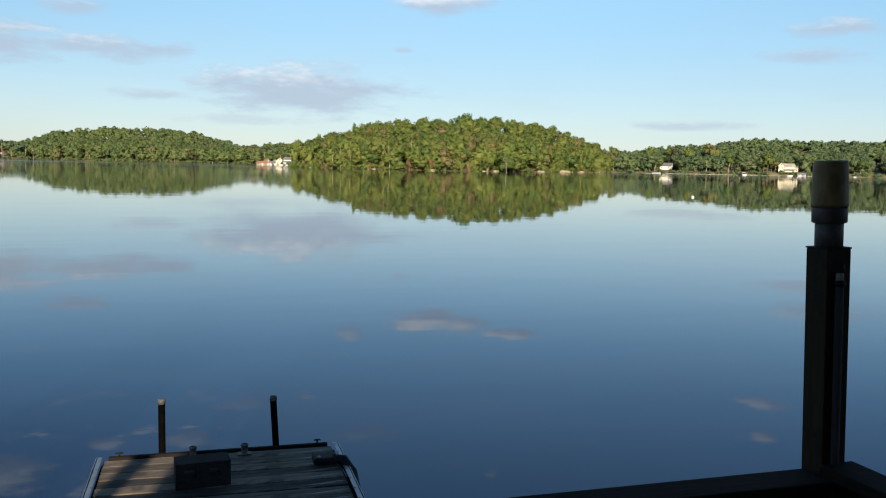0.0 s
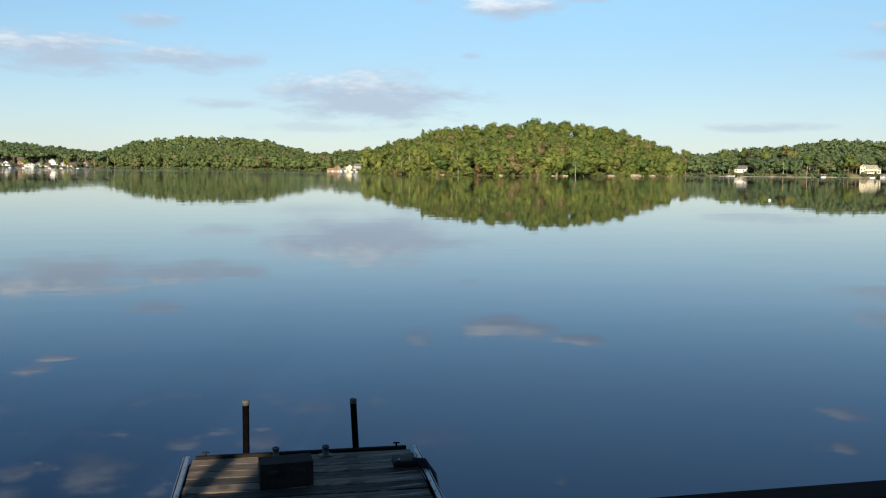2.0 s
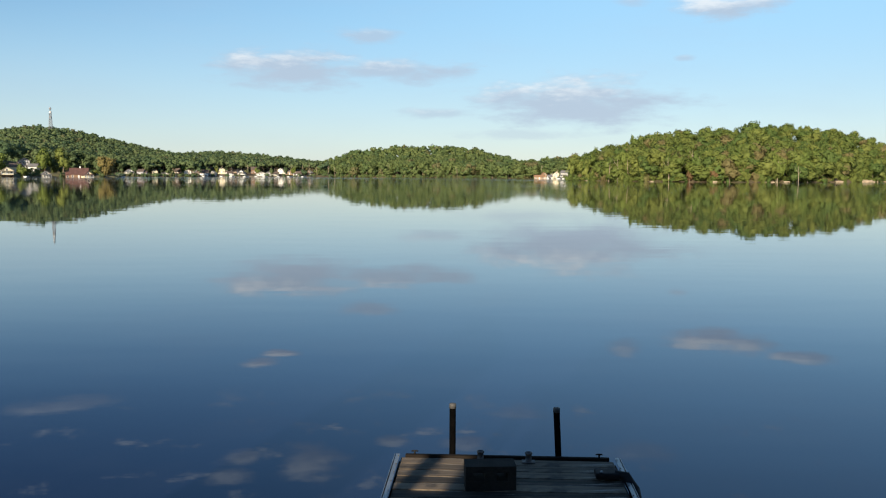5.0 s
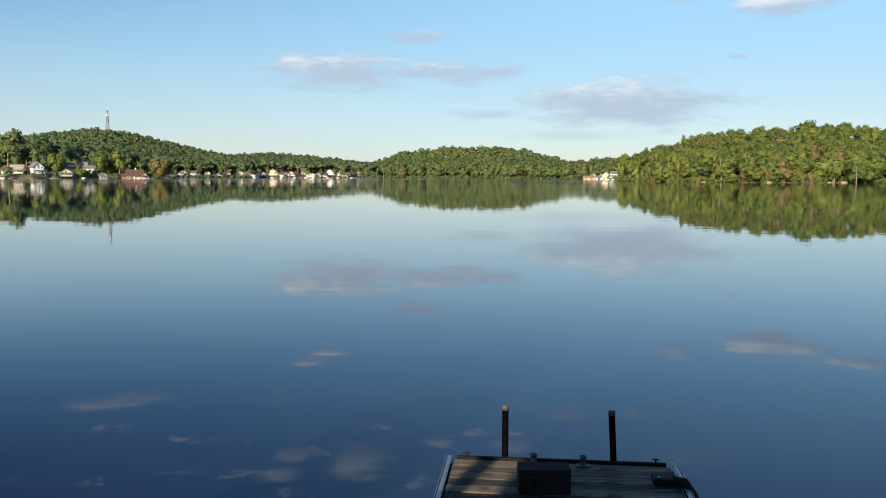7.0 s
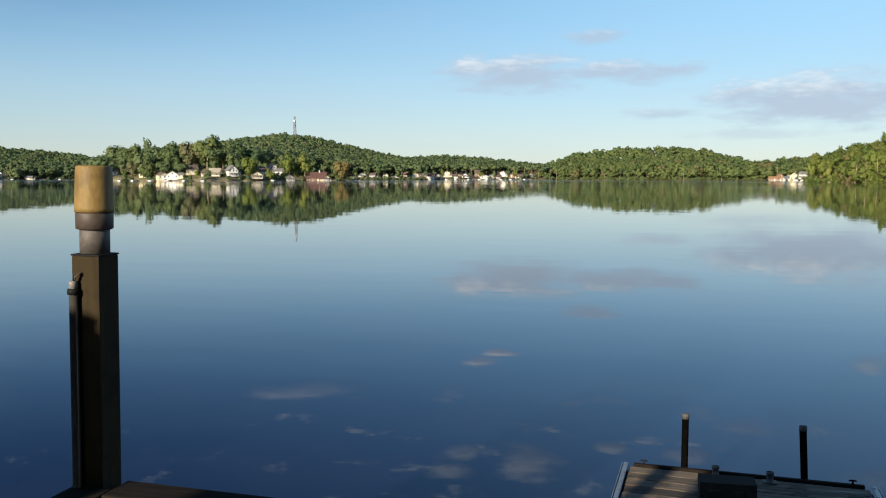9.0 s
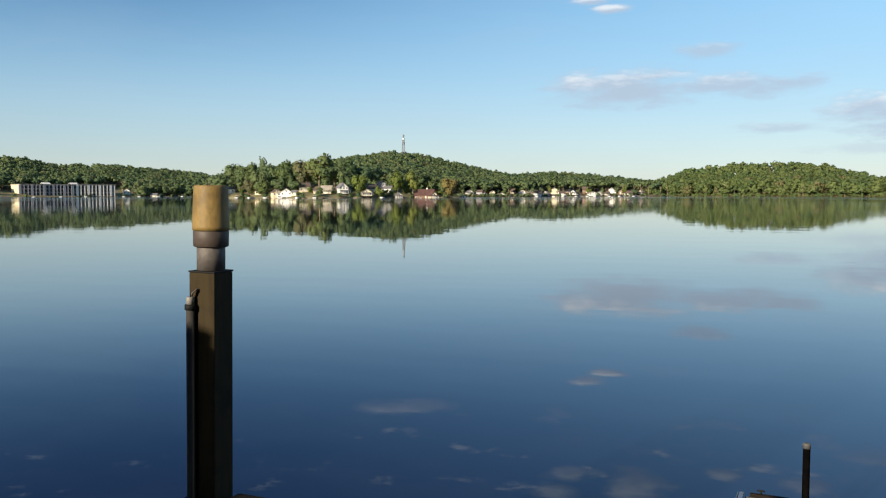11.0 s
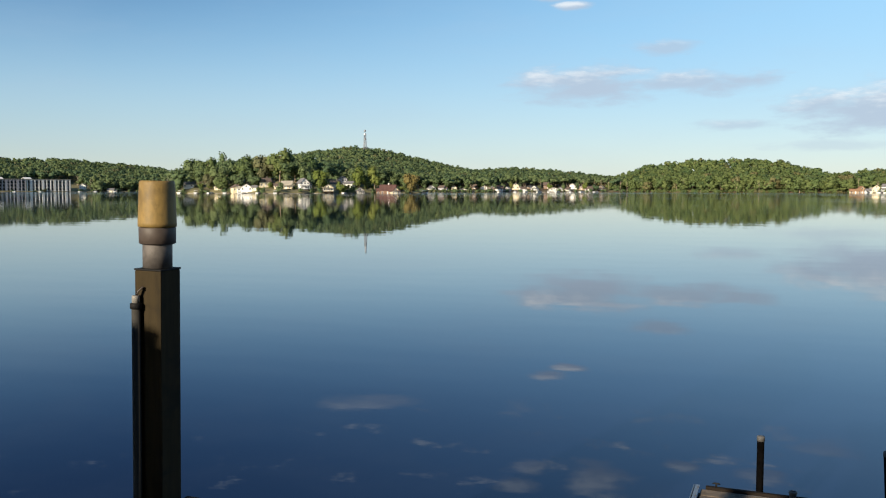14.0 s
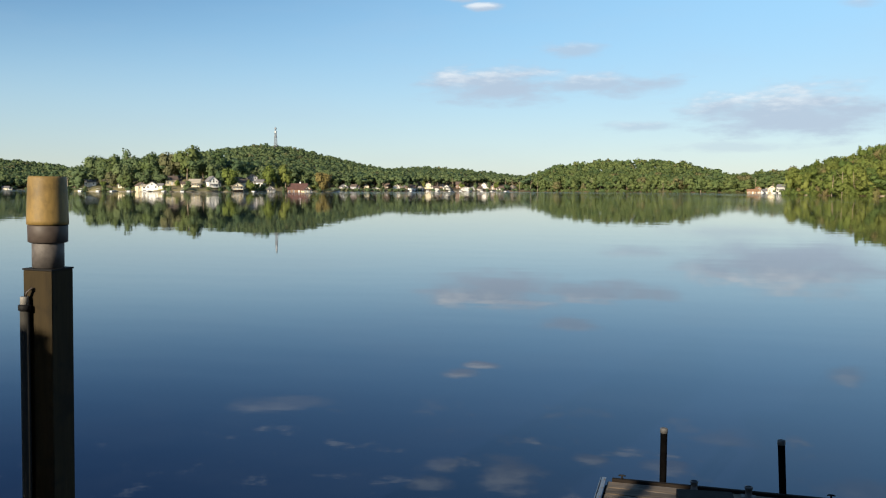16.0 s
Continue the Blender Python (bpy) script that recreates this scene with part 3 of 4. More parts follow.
# ---- houses ----
def gable(w, d, h, rise, over=0.5, thick=0.25):
    """A gabled roof over a body w by d, ridge along x."""
    b = bmesh.new()
    x, y = w / 2 + over, d / 2 + over
    drop = rise * over / (d / 2)
    prof = [(-y, h - drop), (0, h + rise), (y, h - drop), (y, h - drop + thick), (0, h + rise + thick), (-y, h - drop + thick)]
    a = [b.verts.new((-x, p[0], p[1])) for p in prof]
    c = [b.verts.new((x, p[0], p[1])) for p in prof]
    for i in range(6):
        b.faces.new((a[i], a[(i + 1) % 6], c[(i + 1) % 6], c[i]))
    for e, flip in ((a, True), (c, False)):
        for q in ((0, 1, 4, 5), (1, 2, 3, 4)):
            b.faces.new([e[i] for i in (q[::-1] if flip else q)])
    bmesh.ops.recalc_face_normals(b, faces=b.faces)
    return b


def gable_body(w, d, h, rise):
    b = bmesh.new()
    x, y = w / 2, d / 2
    prof = [(-y, -1.5), (y, -1.5), (y, h), (0, h + rise), (-y, h)]
    a = [b.verts.new((-x, *p)) for p in prof]
    c = [b.verts.new((x, *p)) for p in prof]
    for i in range(5):
        b.faces.new((a[i], a[(i + 1) % 5], c[(i + 1) % 5], c[i]))
    b.faces.new(a[::-1]), b.faces.new(c)
    bmesh.ops.recalc_face_normals(b, faces=b.faces)
    return b


def window(parent, x, y, z, w, h, turn=0):
    """A framed window with glass, set on a wall; turn 0: the wall faces -y."""
    m = pose(x, y, z, 0, 0, turn)
    b = bmesh.new()
    for sx in (-1, 1):
        box((0.14, 0.16, h + 0.28), (sx * (w / 2 + 0.07), 0, 0), bm=b)
    for sz in (-1, 1):
        box((w, 0.16, 0.14), (0, 0, sz * (h / 2 + 0.07)), bm=b)
    bmesh.ops.transform(b, matrix=m, verts=b.verts)
    win = part("window", b, TRIM, parent)
    g = box((w, 0.06, h))
    bmesh.ops.transform(g, matrix=m, verts=g.verts)
    part("pane", g, GLASS, win)
    return win


def house(p, turn, w, d, h, rise, wall, roof, label, chimney=None, across=False, windows=3, group="lakeside houses", porch=False, wing=0.0):
    """A gabled house; its front faces -y before it is turned. across: the gable end faces front. wing: width of a lower side wing."""
    t = thing("house", Matrix.Translation(p) @ pose(0, 0, 0, 0, 0, turn), label, "house", group)
    spin = pose(0, 0, 0, 0, 0, 90 if across else 0)
    bw, bd = (d, w) if across else (w, d)
    b = gable_body(bw, bd, h, rise)
    bmesh.ops.transform(b, matrix=spin, verts=b.verts)
    part("wall", b, WALLS[wall], t)
    b = gable(bw, bd, h, rise)
    bmesh.ops.transform(b, matrix=spin, verts=b.verts)
    part("roof", b, roof, t, "shingled gable roof")
    floors = max(1, round(h / 2.8))
    size = min(0.85, w / windows * 0.36)
    for f in range(floors):
        for i in range(windows):
            x = (i - (windows - 1) / 2) * w / windows
            if f == 0 and i == windows // 2:
                part("door", box((0.9, 0.12, 2.0), (x, -d / 2 - 0.04, 1.0), 0.02), TRIM, t, "white front door")
            else:
                window(t, x, -d / 2 - 0.03, 1.4 + 2.8 * f, size, 1.05)
    for side in (-1, 1):
        window(t, side * (w / 2 + 0.03), 0, 1.4, size, 1.05, 90 * side)
    if across:
        window(t, 0, -d / 2 - 0.03, h + rise * 0.35, 0.9, 1.0)
    if porch:
        part("porch_floor", box((w * 0.9, 2.2, 1.4), (0, -d / 2 - 1.1, -0.6), 0.03), DARK_WOOD, t, "dark wooden porch floor")
        b = box((w * 0.98, 2.6, 0.16), (0, 0, 0), 0.02, turn=pose(0, 0, 0, 9, 0, 0))
        bmesh.ops.translate(b, vec=(0, -d / 2 - 1.2, 2.45), verts=b.verts)
        part("porch_roof", b, roof, t, "lean-to porch roof")
        for i in range(4):
            part("porch_post", box((0.16, 0.16, 2.35), ((i - 1.5) * w * 0.28, -d / 2 - 2.1, 1.15), 0.01), TRIM, t)
        part("porch_rail", box((w * 0.84, 0.08, 0.12), (0, -d / 2 - 2.1, 0.9), 0.01), TRIM, t)
    if wing:
        side = 1 if wing > 0 else -1
        ww, dd, x = abs(wing), d * 0.7, side * (w / 2 + abs(wing) / 2 - 0.05)
        b = gable_body(ww, dd, h * 0.72, rise * 0.55)
        bmesh.ops.translate(b, vec=(x, 0.3, 0), verts=b.verts)
        annex = part("side_wing", b, WALLS[wall], t)
        b = gable(ww, dd, h * 0.72, rise * 0.55, 0.35)
        bmesh.ops.translate(b, vec=(x, 0.3, 0), verts=b.verts)
        part("wing_roof", b, roof, annex)
        window(annex, x, 0.3 - dd / 2 - 0.03, h * 0.4, ww * 0.4, h * 0.34)
    if chimney:
        part("chimney", box((0.8, 0.7, rise + 1.6), (chimney, 0.2, h + rise * 0.5 + 0.5), 0.05), WALLS["white"] if wall == "brown" else STUCCO, t, "brick chimney")
    return t


def place(az, dist, land, lift=0.0):
    return spot(az, dist, land.ground(az, dist) + lift)


def motorboat(p, turn, length, label, top=True):
    t = thing("motorboat", Matrix.Translation(p) @ pose(0, 0, 0, 0, 0, turn), label, "boat", "moored boats")
    b = bmesh.new()
    sect = [(-0.5, 1.0, 0.8), (-0.2, 1.05, 0.8), (0.15, 0.95, 0.85), (0.38, 0.55, 0.95), (0.5, 0.05, 1.05)]
    rows = [[b.verts.new((s * length, y * k * length * 0.18, z)) for y, z in ((-1, top_z), (-0.75, 0.1), (0, -0.2), (0.75, 0.1), (1, top_z))] for s, k, top_z in sect]
    for a, c in zip(rows, rows[1:]):
        for i in range(4):
            b.faces.new((a[i], a[i + 1], c[i + 1], c[i]))
        b.faces.new((a[0], c[0], c[4], a[4]))
    b.faces.new(rows[0])
    bmesh.ops.recalc_face_normals(b, faces=b.faces)
    part("hull", b, HULL, t, "white glassfibre hull")
    part("windscreen", box((0.1, length * 0.26, 0.5), (length * 0.1, 0, 1.1), 0.02), GLASS, t)
    if top:
        part("canopy", box((length * 0.4, length * 0.3, 0.12), (-length * 0.12, 0, 2.1), 0.05), HULL, t, "white canopy")
        for x in (-0.3, 0.06):
            for y in (-0.13, 0.13):
                part("canopy_pole", tube([(x * length, y * length, 0.7), (x * length, y * length, 2.1)], 0.03, 6), STEEL, t)
    return t


def jetty(p, turn, length, label):
    t = thing("jetty", Matrix.Translation(p) @ pose(0, 0, 0, 0, 0, turn), label, "jetty", "private jetties")
    part("deck", box((2.0, length, 0.18), (0, -length / 2, 0.7), 0.03), PLANK, t)
    for i in range(4):
        for s in (-0.9, 0.9):
            part("pile", tube([(s, -length * (i + 0.2) / 4, -1), (s, -length * (i + 0.2) / 4, 1.2)], 0.09, 6), BARK, t)
    return t


def reserve(az, dist, r):
    HOUSE_SPOTS.append((spot(az, dist), r))


# houses: bearing, distance, width, depth, wall height, roof rise, wall, roof, gable to the front, chimney, label, porch, wing
PEN = [(-35.9, 652, 7.5, 6.0, 2.6, 1.9, "white", ROOF_GREY, False, None, "small white cottage under old trees", False, 0),
       (-34.1, 624, 4.5, 4.5, 2.2, 1.4, "cream", ROOF_GREY, True, None, "tiny cream cabin under old trees", False, 0),
       (-33.0, 606, 6.0, 5.5, 2.7, 1.9, "cream", ROOF_BROWN, True, None, "cream gable-fronted cottage by the water", False, 2.5),
       (-32.3, 601, 7.5, 6.0, 2.4, 2.3, "white", ROOF_PALE, True, None, "white cottage with a pale roof by the water", False, -3.0),
       (-31.8, 599, 3.6, 4.0, 2.0, 1.2, "cream", ROOF_GREY, False, None, "low cream shed by the water", False, 0),
       (-31.2, 614, 8.0, 7.0, 3.6, 2.4, "cream", ROOF_BROWN, False, 2.0, "cream cottage with a chimney among trees", False, 3.0),
       (-30.4, 597, 3.6, 4.0, 2.0, 1.2, "cream", ROOF_BROWN, False, None, "low cream shed by the water", False, 0),
       (-29.7, 598, 7.6, 7.0, 3.2, 2.3, "cream", ROOF_PALE, False, None, "cream house with a pale roof by the water", True, -2.6),
       (-28.7, 598, 6.6, 8.0, 4.4, 3.2, "white", ROOF_GREY, True, None, "tall white gable-fronted house with a porch", True, 2.4),
       (-27.1, 598, 7.6, 7.0, 2.4, 2.3, "cream", ROOF_PALE, True, None, "cream gable-fronted bungalow by the water", True, 0),
       (-26.7, 613, 9.0, 6.5, 4.0, 2.0, "cream", ROOF_BROWN, False, 2.6, "cream two-storey house behind the bungalow", False, 0),
       (-26.1, 640, 7.0, 7.0, 5.4, 2.2, "grey", ROOF_GREY, True, None, "grey house high on the wooded slope", True, 0),
       (-25.6, 632, 5.5, 6.0, 3.6, 1.8, "white", ROOF_GREY, False, None, "white house on the wooded slope", False, 0),
       (-24.95, 605, 5.0, 5.0, 2.6, 1.8, "stone", ROOF_GREY, True, None, "small stone-clad cottage by the water", True, 0),
       (-23.1, 612, 11.0, 8.5, 2.8, 3.8, "brown", ROOF_RED, False, 0.6, "brown house with a dark red roof and white chimney", False, -2.6),
       (-22.65, 604, 5.6, 6.0, 2.2, 2.4, "cream", ROOF_RED, True, None, "cream gable-fronted wing with a dark red roof", True, 0)]
for az, dist, w, *_ in PEN:
    reserve(az, dist, 2.5 + 0.6 * w)
    reserve(az, dist - 8, 2.0 + 0.45 * w)
    reserve(az, dist - 16, 1.5 + 0.4 * w)
GAPH = [(6.3, 736, 8.5, 6, 2.2, 1.5, "tan", ROOF_TAN, False, None, "low orange-tan house by the inlet", False, 0),
        (6.6, 752, 5.5, 6, 3.4, 2.4, "tan", ROOF_TAN, True, None, "tan gable-fronted house above the inlet", False, 2.0),
        (6.97, 727, 3.4, 4, 2.4, 1.4, "white", ROOF_GREY, False, None, "small white boathouse at the inlet", False, 0),
        (7.45, 742, 5.6, 6, 3.4, 2.2, "cream", ROOF_PALE, True, None, "cream gable-fronted house by the inlet", False, -2.2),
        (8.0, 734, 6.4, 6, 3.8, 2.0, "white", ROOF_GREY, False, None, "white two-storey house by the inlet", True, 0),
        (8.02, 778, 4.5, 5, 4.4, 1.8, "white", ROOF_GREY, True, None, "pale house on the slope above the inlet", False, 0)]
for az, dist, *_ in GAPH:
    reserve(az, dist, 6)
    reserve(az, dist - 11, 5)
    reserve(az, dist - 22, 5)
EAST = [(30.1, 705, 3.6, 6, 4.6, 2.0, "white", ROOF_GREY, True, None, "narrow white house half hidden by trees", False, 0),
        (32.8, 708, 8.5, 7, 2.8, 2.2, "white", ROOF_GREY, False, None, "white bungalow behind a lawn", False, -3.0),
        (37.0, 728, 5.0, 6, 3.6, 2.2, "cream", ROOF_BROWN, True, None, "pale gable-fronted house at the head of a lawn", False, 0),
        (40.05, 722, 9.4, 9, 4.4, 2.4, "cream", ROOF_PALE, False, -3.0, "large cream house with gables by the water", True, 2.6),
        (39.72, 719, 4.0, 6, 6.0, 2.0, "cream", ROOF_PALE, True, None, "gabled cream tower wing of the large house", False, 0),
        (40.4, 800, 7.0, 7, 3.6, 2.0, "brown", ROOF_BROWN, False, None, "brown house on the slope among trees", False, 0),
        (41.0, 806, 7.0, 7, 3.6, 2.0, "brown", ROOF_BROWN, True, None, "brown house on the slope among trees", False, 0),
        (40.9, 706, 5.5, 5, 2.2, 1.0, "white", ROOF_GREY, False, None, "low white boathouse by the water", False, 0),
        (45.0, 772, 6, 5, 2.4, 1.4, "grey", ROOF_BROWN, False, None, "low grey boathouse by the water", False, 0)]
for az, dist, w, *_ in EAST:
    reserve(az, dist, 3 + 0.5 * w)
    reserve(az, dist - 12, 3 + 0.4 * w)
    reserve(az, dist - 24, 3 + 0.4 * w)
RIDGEH = []
hr = np.random.default_rng(5)
for i, (az, back) in enumerate(((-20.2, 10), (-19.5, 8), (-18.7, 16), (-17.94, 8), (-17.3, 20), (-16.7, 10), (-16.05, 14), (-15.65, 9), (-15.1, 10), (-14.6, 22), (-14.1, 9), (-13.6, 46),
                                (-13.3, 12), (-12.55, 26), (-12.1, 9), (-11.6, 12), (-11.2, 8), (-10.8, 34), (-10.3, 24), (-9.7, 10), (-8.95, 14))):
    kind = ("white", "grey", "cream", "white", "tan", "white", "brown")[i % 7]
    RIDGEH.append((az, along(RIDGE.shore, az) + back, hr.uniform(4.2, 7.4), 6, 2.2 + 1.5 * (i % 4 == 1), hr.uniform(1.4, 2.6), kind, (ROOF_GREY, ROOF_BROWN, ROOF_PALE)[i % 3], i % 3 != 1, None,
                   kind + " cottage on the shore below the ridge", i % 4 == 0, (0, 2.4, 0, -2.2)[i % 4]))
    reserve(az, along(RIDGE.shore, az) + back, 4.6)
    reserve(az, along(RIDGE.shore, az) + back - 8, 3.6)

for az in np.linspace(-49.7, -42.7, 18):
    for d in np.arange(945, 1000 + 125 * max(0, az + 49.0) / 6.3, 9):
        reserve(az, d, 7)

WEST = [(-50.6, 972, 9, 8, 3.4, 2.4, "cream", ROOF_GREY, False, None, "pale house on the western shore", False, 3),
        (-52.0, 985, 12, 9, 4.0, 3.0, "white", ROOF_BROWN, True, None, "white house on the western shore", False, 0),
        (-49.6, 968, 6, 6, 2.2, 1.6, "grey", ROOF_GREY, False, None, "low grey boathouse on the western shore", False, 0),
        (-42.2, 1040, 7, 6, 3.6, 2.0, "white", ROOF_GREY, True, None, "white house among trees on the western shore", False, 0),
        (-40.6, 1030, 7, 6, 2.6, 1.8, "cream", ROOF_GREY, False, None, "low pale boathouse on the western shore", False, 2.5)]
for az, dist, *_ in WEST:
    reserve(az, dist, 8)
    reserve(az, dist - 16, 8)
for land, rows in ((FAR_LEFT, WEST), (PENINSULA, PEN), (GAP, GAPH), (RIGHT, EAST), (RIDGE, RIDGEH)):
    for az, dist, w, d, h, rise, wall, roof, across, chim, label, porch, wing in rows:
        house(place(az, dist, land), -az + 20 * math.sin(az * 3), w, d, h, rise, wall, roof, label, chim, across, 3 if w > 5 else 2, porch=porch, wing=wing)

# the forests
forest(ISLAND, 6.0, NEAR_CROWNS, LEAF, "dense spring-green forest covering the island", seed=11, low=0.2)
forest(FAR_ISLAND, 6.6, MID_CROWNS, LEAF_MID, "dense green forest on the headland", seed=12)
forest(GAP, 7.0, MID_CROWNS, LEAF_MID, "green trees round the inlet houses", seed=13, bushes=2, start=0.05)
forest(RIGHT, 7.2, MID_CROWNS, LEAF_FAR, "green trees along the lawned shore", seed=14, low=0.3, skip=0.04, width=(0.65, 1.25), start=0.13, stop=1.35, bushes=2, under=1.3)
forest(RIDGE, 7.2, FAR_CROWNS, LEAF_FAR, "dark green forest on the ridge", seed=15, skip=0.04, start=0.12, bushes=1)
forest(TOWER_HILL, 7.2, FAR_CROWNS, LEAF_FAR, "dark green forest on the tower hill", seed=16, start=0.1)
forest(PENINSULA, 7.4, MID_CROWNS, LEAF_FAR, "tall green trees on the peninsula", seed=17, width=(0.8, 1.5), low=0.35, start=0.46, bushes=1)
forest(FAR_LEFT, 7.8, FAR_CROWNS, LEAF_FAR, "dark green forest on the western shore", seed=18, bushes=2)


# ---- the apartment block ----
def apartments():
    near, way = spot(-48.42, 985), Vector((0.407, 0.914, 0)).normalized()
    turn = math.degrees(math.atan2(way.y, way.x))
    side = Vector((way.y, -way.x, 0))     # towards the lake
    start = 0.0
    for i, length in enumerate((25.0, 28.0, 46.0)):
        t = thing("apartment_building", Matrix.Translation(near + way * (start + length / 2) + side * (-0.8 * i) + Vector((0, 0, 1.6))) @ pose(0, 0, 0, 0, 0, turn),
                  "long three-storey pale apartment building on the shore", "building", "apartment row")
        start += length + 0.6
        # grey beside cream end walls: the front's shade is in the colour
        part("wall", box((length - 1.0, 24.0, 12.6), (0, 5.7, 5.2), 0.05), WALLS["grey"], t, "recessed front, its shade put into the grey colour")
        for s in (-1, 1):
            part("end_wall", box((0.6, 26.4, 12.8), (s * (length / 2 - 0.3), 5, 5.2), 0.05), WALLS["cream"], t, "pale cream end wall")
        part("roof", box((length + 1, 27, 0.5), (0, 5, 11.9), 0.1), ROOF_PALE, t, "flat pale roof")
        part("parapet", box((length, 0.4, 0.8), (0, -8.1, 11.5), 0.05), WALLS["stone"], t)
        if i:      # a raised gable over the joint between two blocks
            b = gable(7.0, 12.0, 11.6, 2.2, 0.3)
            bmesh.ops.translate(b, vec=(-length / 2 + 3.4, 0.5, 0), verts=b.verts)
            part("roof_gable", b, TRIM, t, "raised pale gable")
        bays = int(length / 3.9)
        for b in range(bays + 1):
            x = (b - bays / 2) * (length - 1.4) / bays
            # piers of the first two blocks painted grey to read as shaded
            part("pier", box((0.9 if (b + i) % 3 else 2.4, 2.0, 12.2), (x, -7.3, 5.2), 0.05), WALLS["grey" if i < 2 else "white"], t)
        for b in range(bays):
            x = (b - (bays - 1) / 2) * (length - 1.4) / bays
            for f in range(3):
                window(t, x, -6.34, 2.0 + 3.6 * f, 2.0, 2.2)
                slab = part("balcony", box((2.6, 1.5, 0.22), (x, -7.2, 0.55 + 3.6 * f), 0.03), WALLS["stone"], t)
                part("balcony_rail", box((2.4, 0.08, 0.7), (x, -7.85, 1.0 + 3.6 * f), 0.02), BLACK, slab, "dark metal rail")


apartments()


# ---- the radio tower ----
def radio_tower():
    az, d = -24.6, 1110
    z0 = TOWER_HILL.ground(az, d)
    t = thing("radio_tower", Matrix.Translation(spot(az, d, z0)), "tall grey lattice radio tower on the hill", "tower")
    H = 2.84 + d * math.tan(radians(3.99)) - z0
    for s in ((-1, -1), (1, -1), (1, 1), (-1, 1)):
        part("leg", tube([(s[0] * 2.0, s[1] * 2.0, -1), (s[0] * 0.8, s[1] * 0.8, H * 0.86)], 0.24, 6), STEEL, t)
    n = 12
    for i in range(n):
        z, zz = H * 0.86 * i / n, H * 0.86 * (i + 1) / n
        a, c = 2.0 - 1.2 * i / n, 2.0 - 1.2 * (i + 1) / n
        b = bmesh.new()
        for p, q in (((-1, -1), (1, -1)), ((1, -1), (1, 1)), ((1, 1), (-1, 1)), ((-1, 1), (-1, -1))):
            tube([(p[0] * a, p[1] * a, z), (q[0] * c, q[1] * c, zz)], 0.13, 5, b)
            tube([(p[0] * c, p[1] * c, zz), (q[0] * c, q[1] * c, zz)], 0.13, 5, b)
        part("brace", b, STEEL, t)
    part("mast", tube([(0, 0, H * 0.8), (0, 0, H)], 0.22, 6), STEEL, t)
    for k, z in enumerate((H * 0.62, H * 0.78, H * 0.9)):
        part("antenna_array", lathe([(1.2, 0), (1.4, 0.3), (1.4, 2.0), (1.2, 2.3)], 8, (0, 0, z), smooth=False), TRIM if k == 1 else STEEL, t, "pale antenna panels")


radio_tower()


# ---- the deck with its railing ----
RAIL_TOP, FRONT, LEFT_X, RIGHT_X = 1.94, 1.995, -1.648, 2.056
DECK_Z = 1.02


def lamp_post(x, y, conduit_x, label, lean=0.0, lift=0.0, tall=1.0):
    """A square timber post with a round metal neck and a tan shade, and a conduit up one side."""
    t = thing("lamp_post", Matrix.Translation((x - 2.6 * math.sin(radians(lean)), y, 0)) @ pose(0, 0, 0, 0, lean, 0), label, "post", "railing lamp posts")
    part("timber", box((0.089, 0.089, 2.606 + 0.6), (0, 0, (2.606 - 0.6) / 2), 0.004), POST_WOOD, t, "weathered square timber")
    part("cap_plate", box((0.092, 0.092, 0.005), (0, 0, 2.6085), 0.001), BLACK, t, "thin black metal plate")
    part("neck", lathe([(0.041, 0), (0.041, 0.072 + lift), (0.038, 0.074 + lift)], 28, (0, 0, 2.612)), NECK, t, "worn grey metal tube")
    part("collar", lathe([(0.046, 0), (0.051, 0.003), (0.0515, 0.046), (0.050, 0.048)], 32, (0, 0, 2.680 + lift)), COLLAR, t, "brown plastic collar")
    part("shade", lathe([(0.046, 0), (0.0535, 0.001), (0.0535, 0.012), (0.0515, 0.070 * tall), (0.0495, 0.120 * tall), (0.0485, 0.128 * tall), (0.046, 0.132 * tall), (0.043, 0.1315 * tall), (0.040, 0.126 * tall)], 36, (0, 0, 2.7285 + lift)),
         SHADE_TAN, t, "tan translucent plastic shade")
    cy = -0.0445 - 0.013
    part("conduit", tube([(conduit_x, cy, 1.05), (conduit_x, cy, 2.50)], 0.0125, 14), CONDUIT, t, "grey plastic conduit")
    part("coupling", lathe([(0.0125, 0), (0.0165, 0.002), (0.0165, 0.016), (0.013, 0.018)], 16, (conduit_x, cy, 2.497)), BLACK, t, "black coupling ring")
    part("spout", lathe([(0.0115, 0), (0.0115, 0.022), (0.0105, 0.024)], 16, (conduit_x, cy, 2.512)), WHITE_PVC, t, "short white tube end")
    for k in range(3):
        part("wire", tube([(conduit_x + 0.003 * k, cy, 2.53), (conduit_x + 0.006 + 0.004 * k, cy - 0.004, 2.548), (conduit_x + 0.014 + 0.005 * k, cy + 0.006, 2.556 + 0.004 * k), (conduit_x + 0.022, cy + 0.013, 2.55 + 0.006 * k)], 0.0028, 6),
             BLACK if k != 1 else COLLAR, t, "bent insulated wire")
    part("screw", lathe([(0.006, 0), (0.006, 0.002), (0.003, 0.003)], 12, (0, 0, 0)), NECK, t)
    t.children[-1].matrix_local = pose(0.006 if conduit_x < 0 else -0.006, -0.0445, 2.49, 90, 0, 0)
    return t


lamp_post(LEFT_X, FRONT, -0.030, "timber lamp post with tan shade, sunlit from behind", 1.1)
lamp_post(RIGHT_X, FRONT, -0.008, "timber lamp post with tan shade, in deep shade", -2.7, 0.004, 1.06)


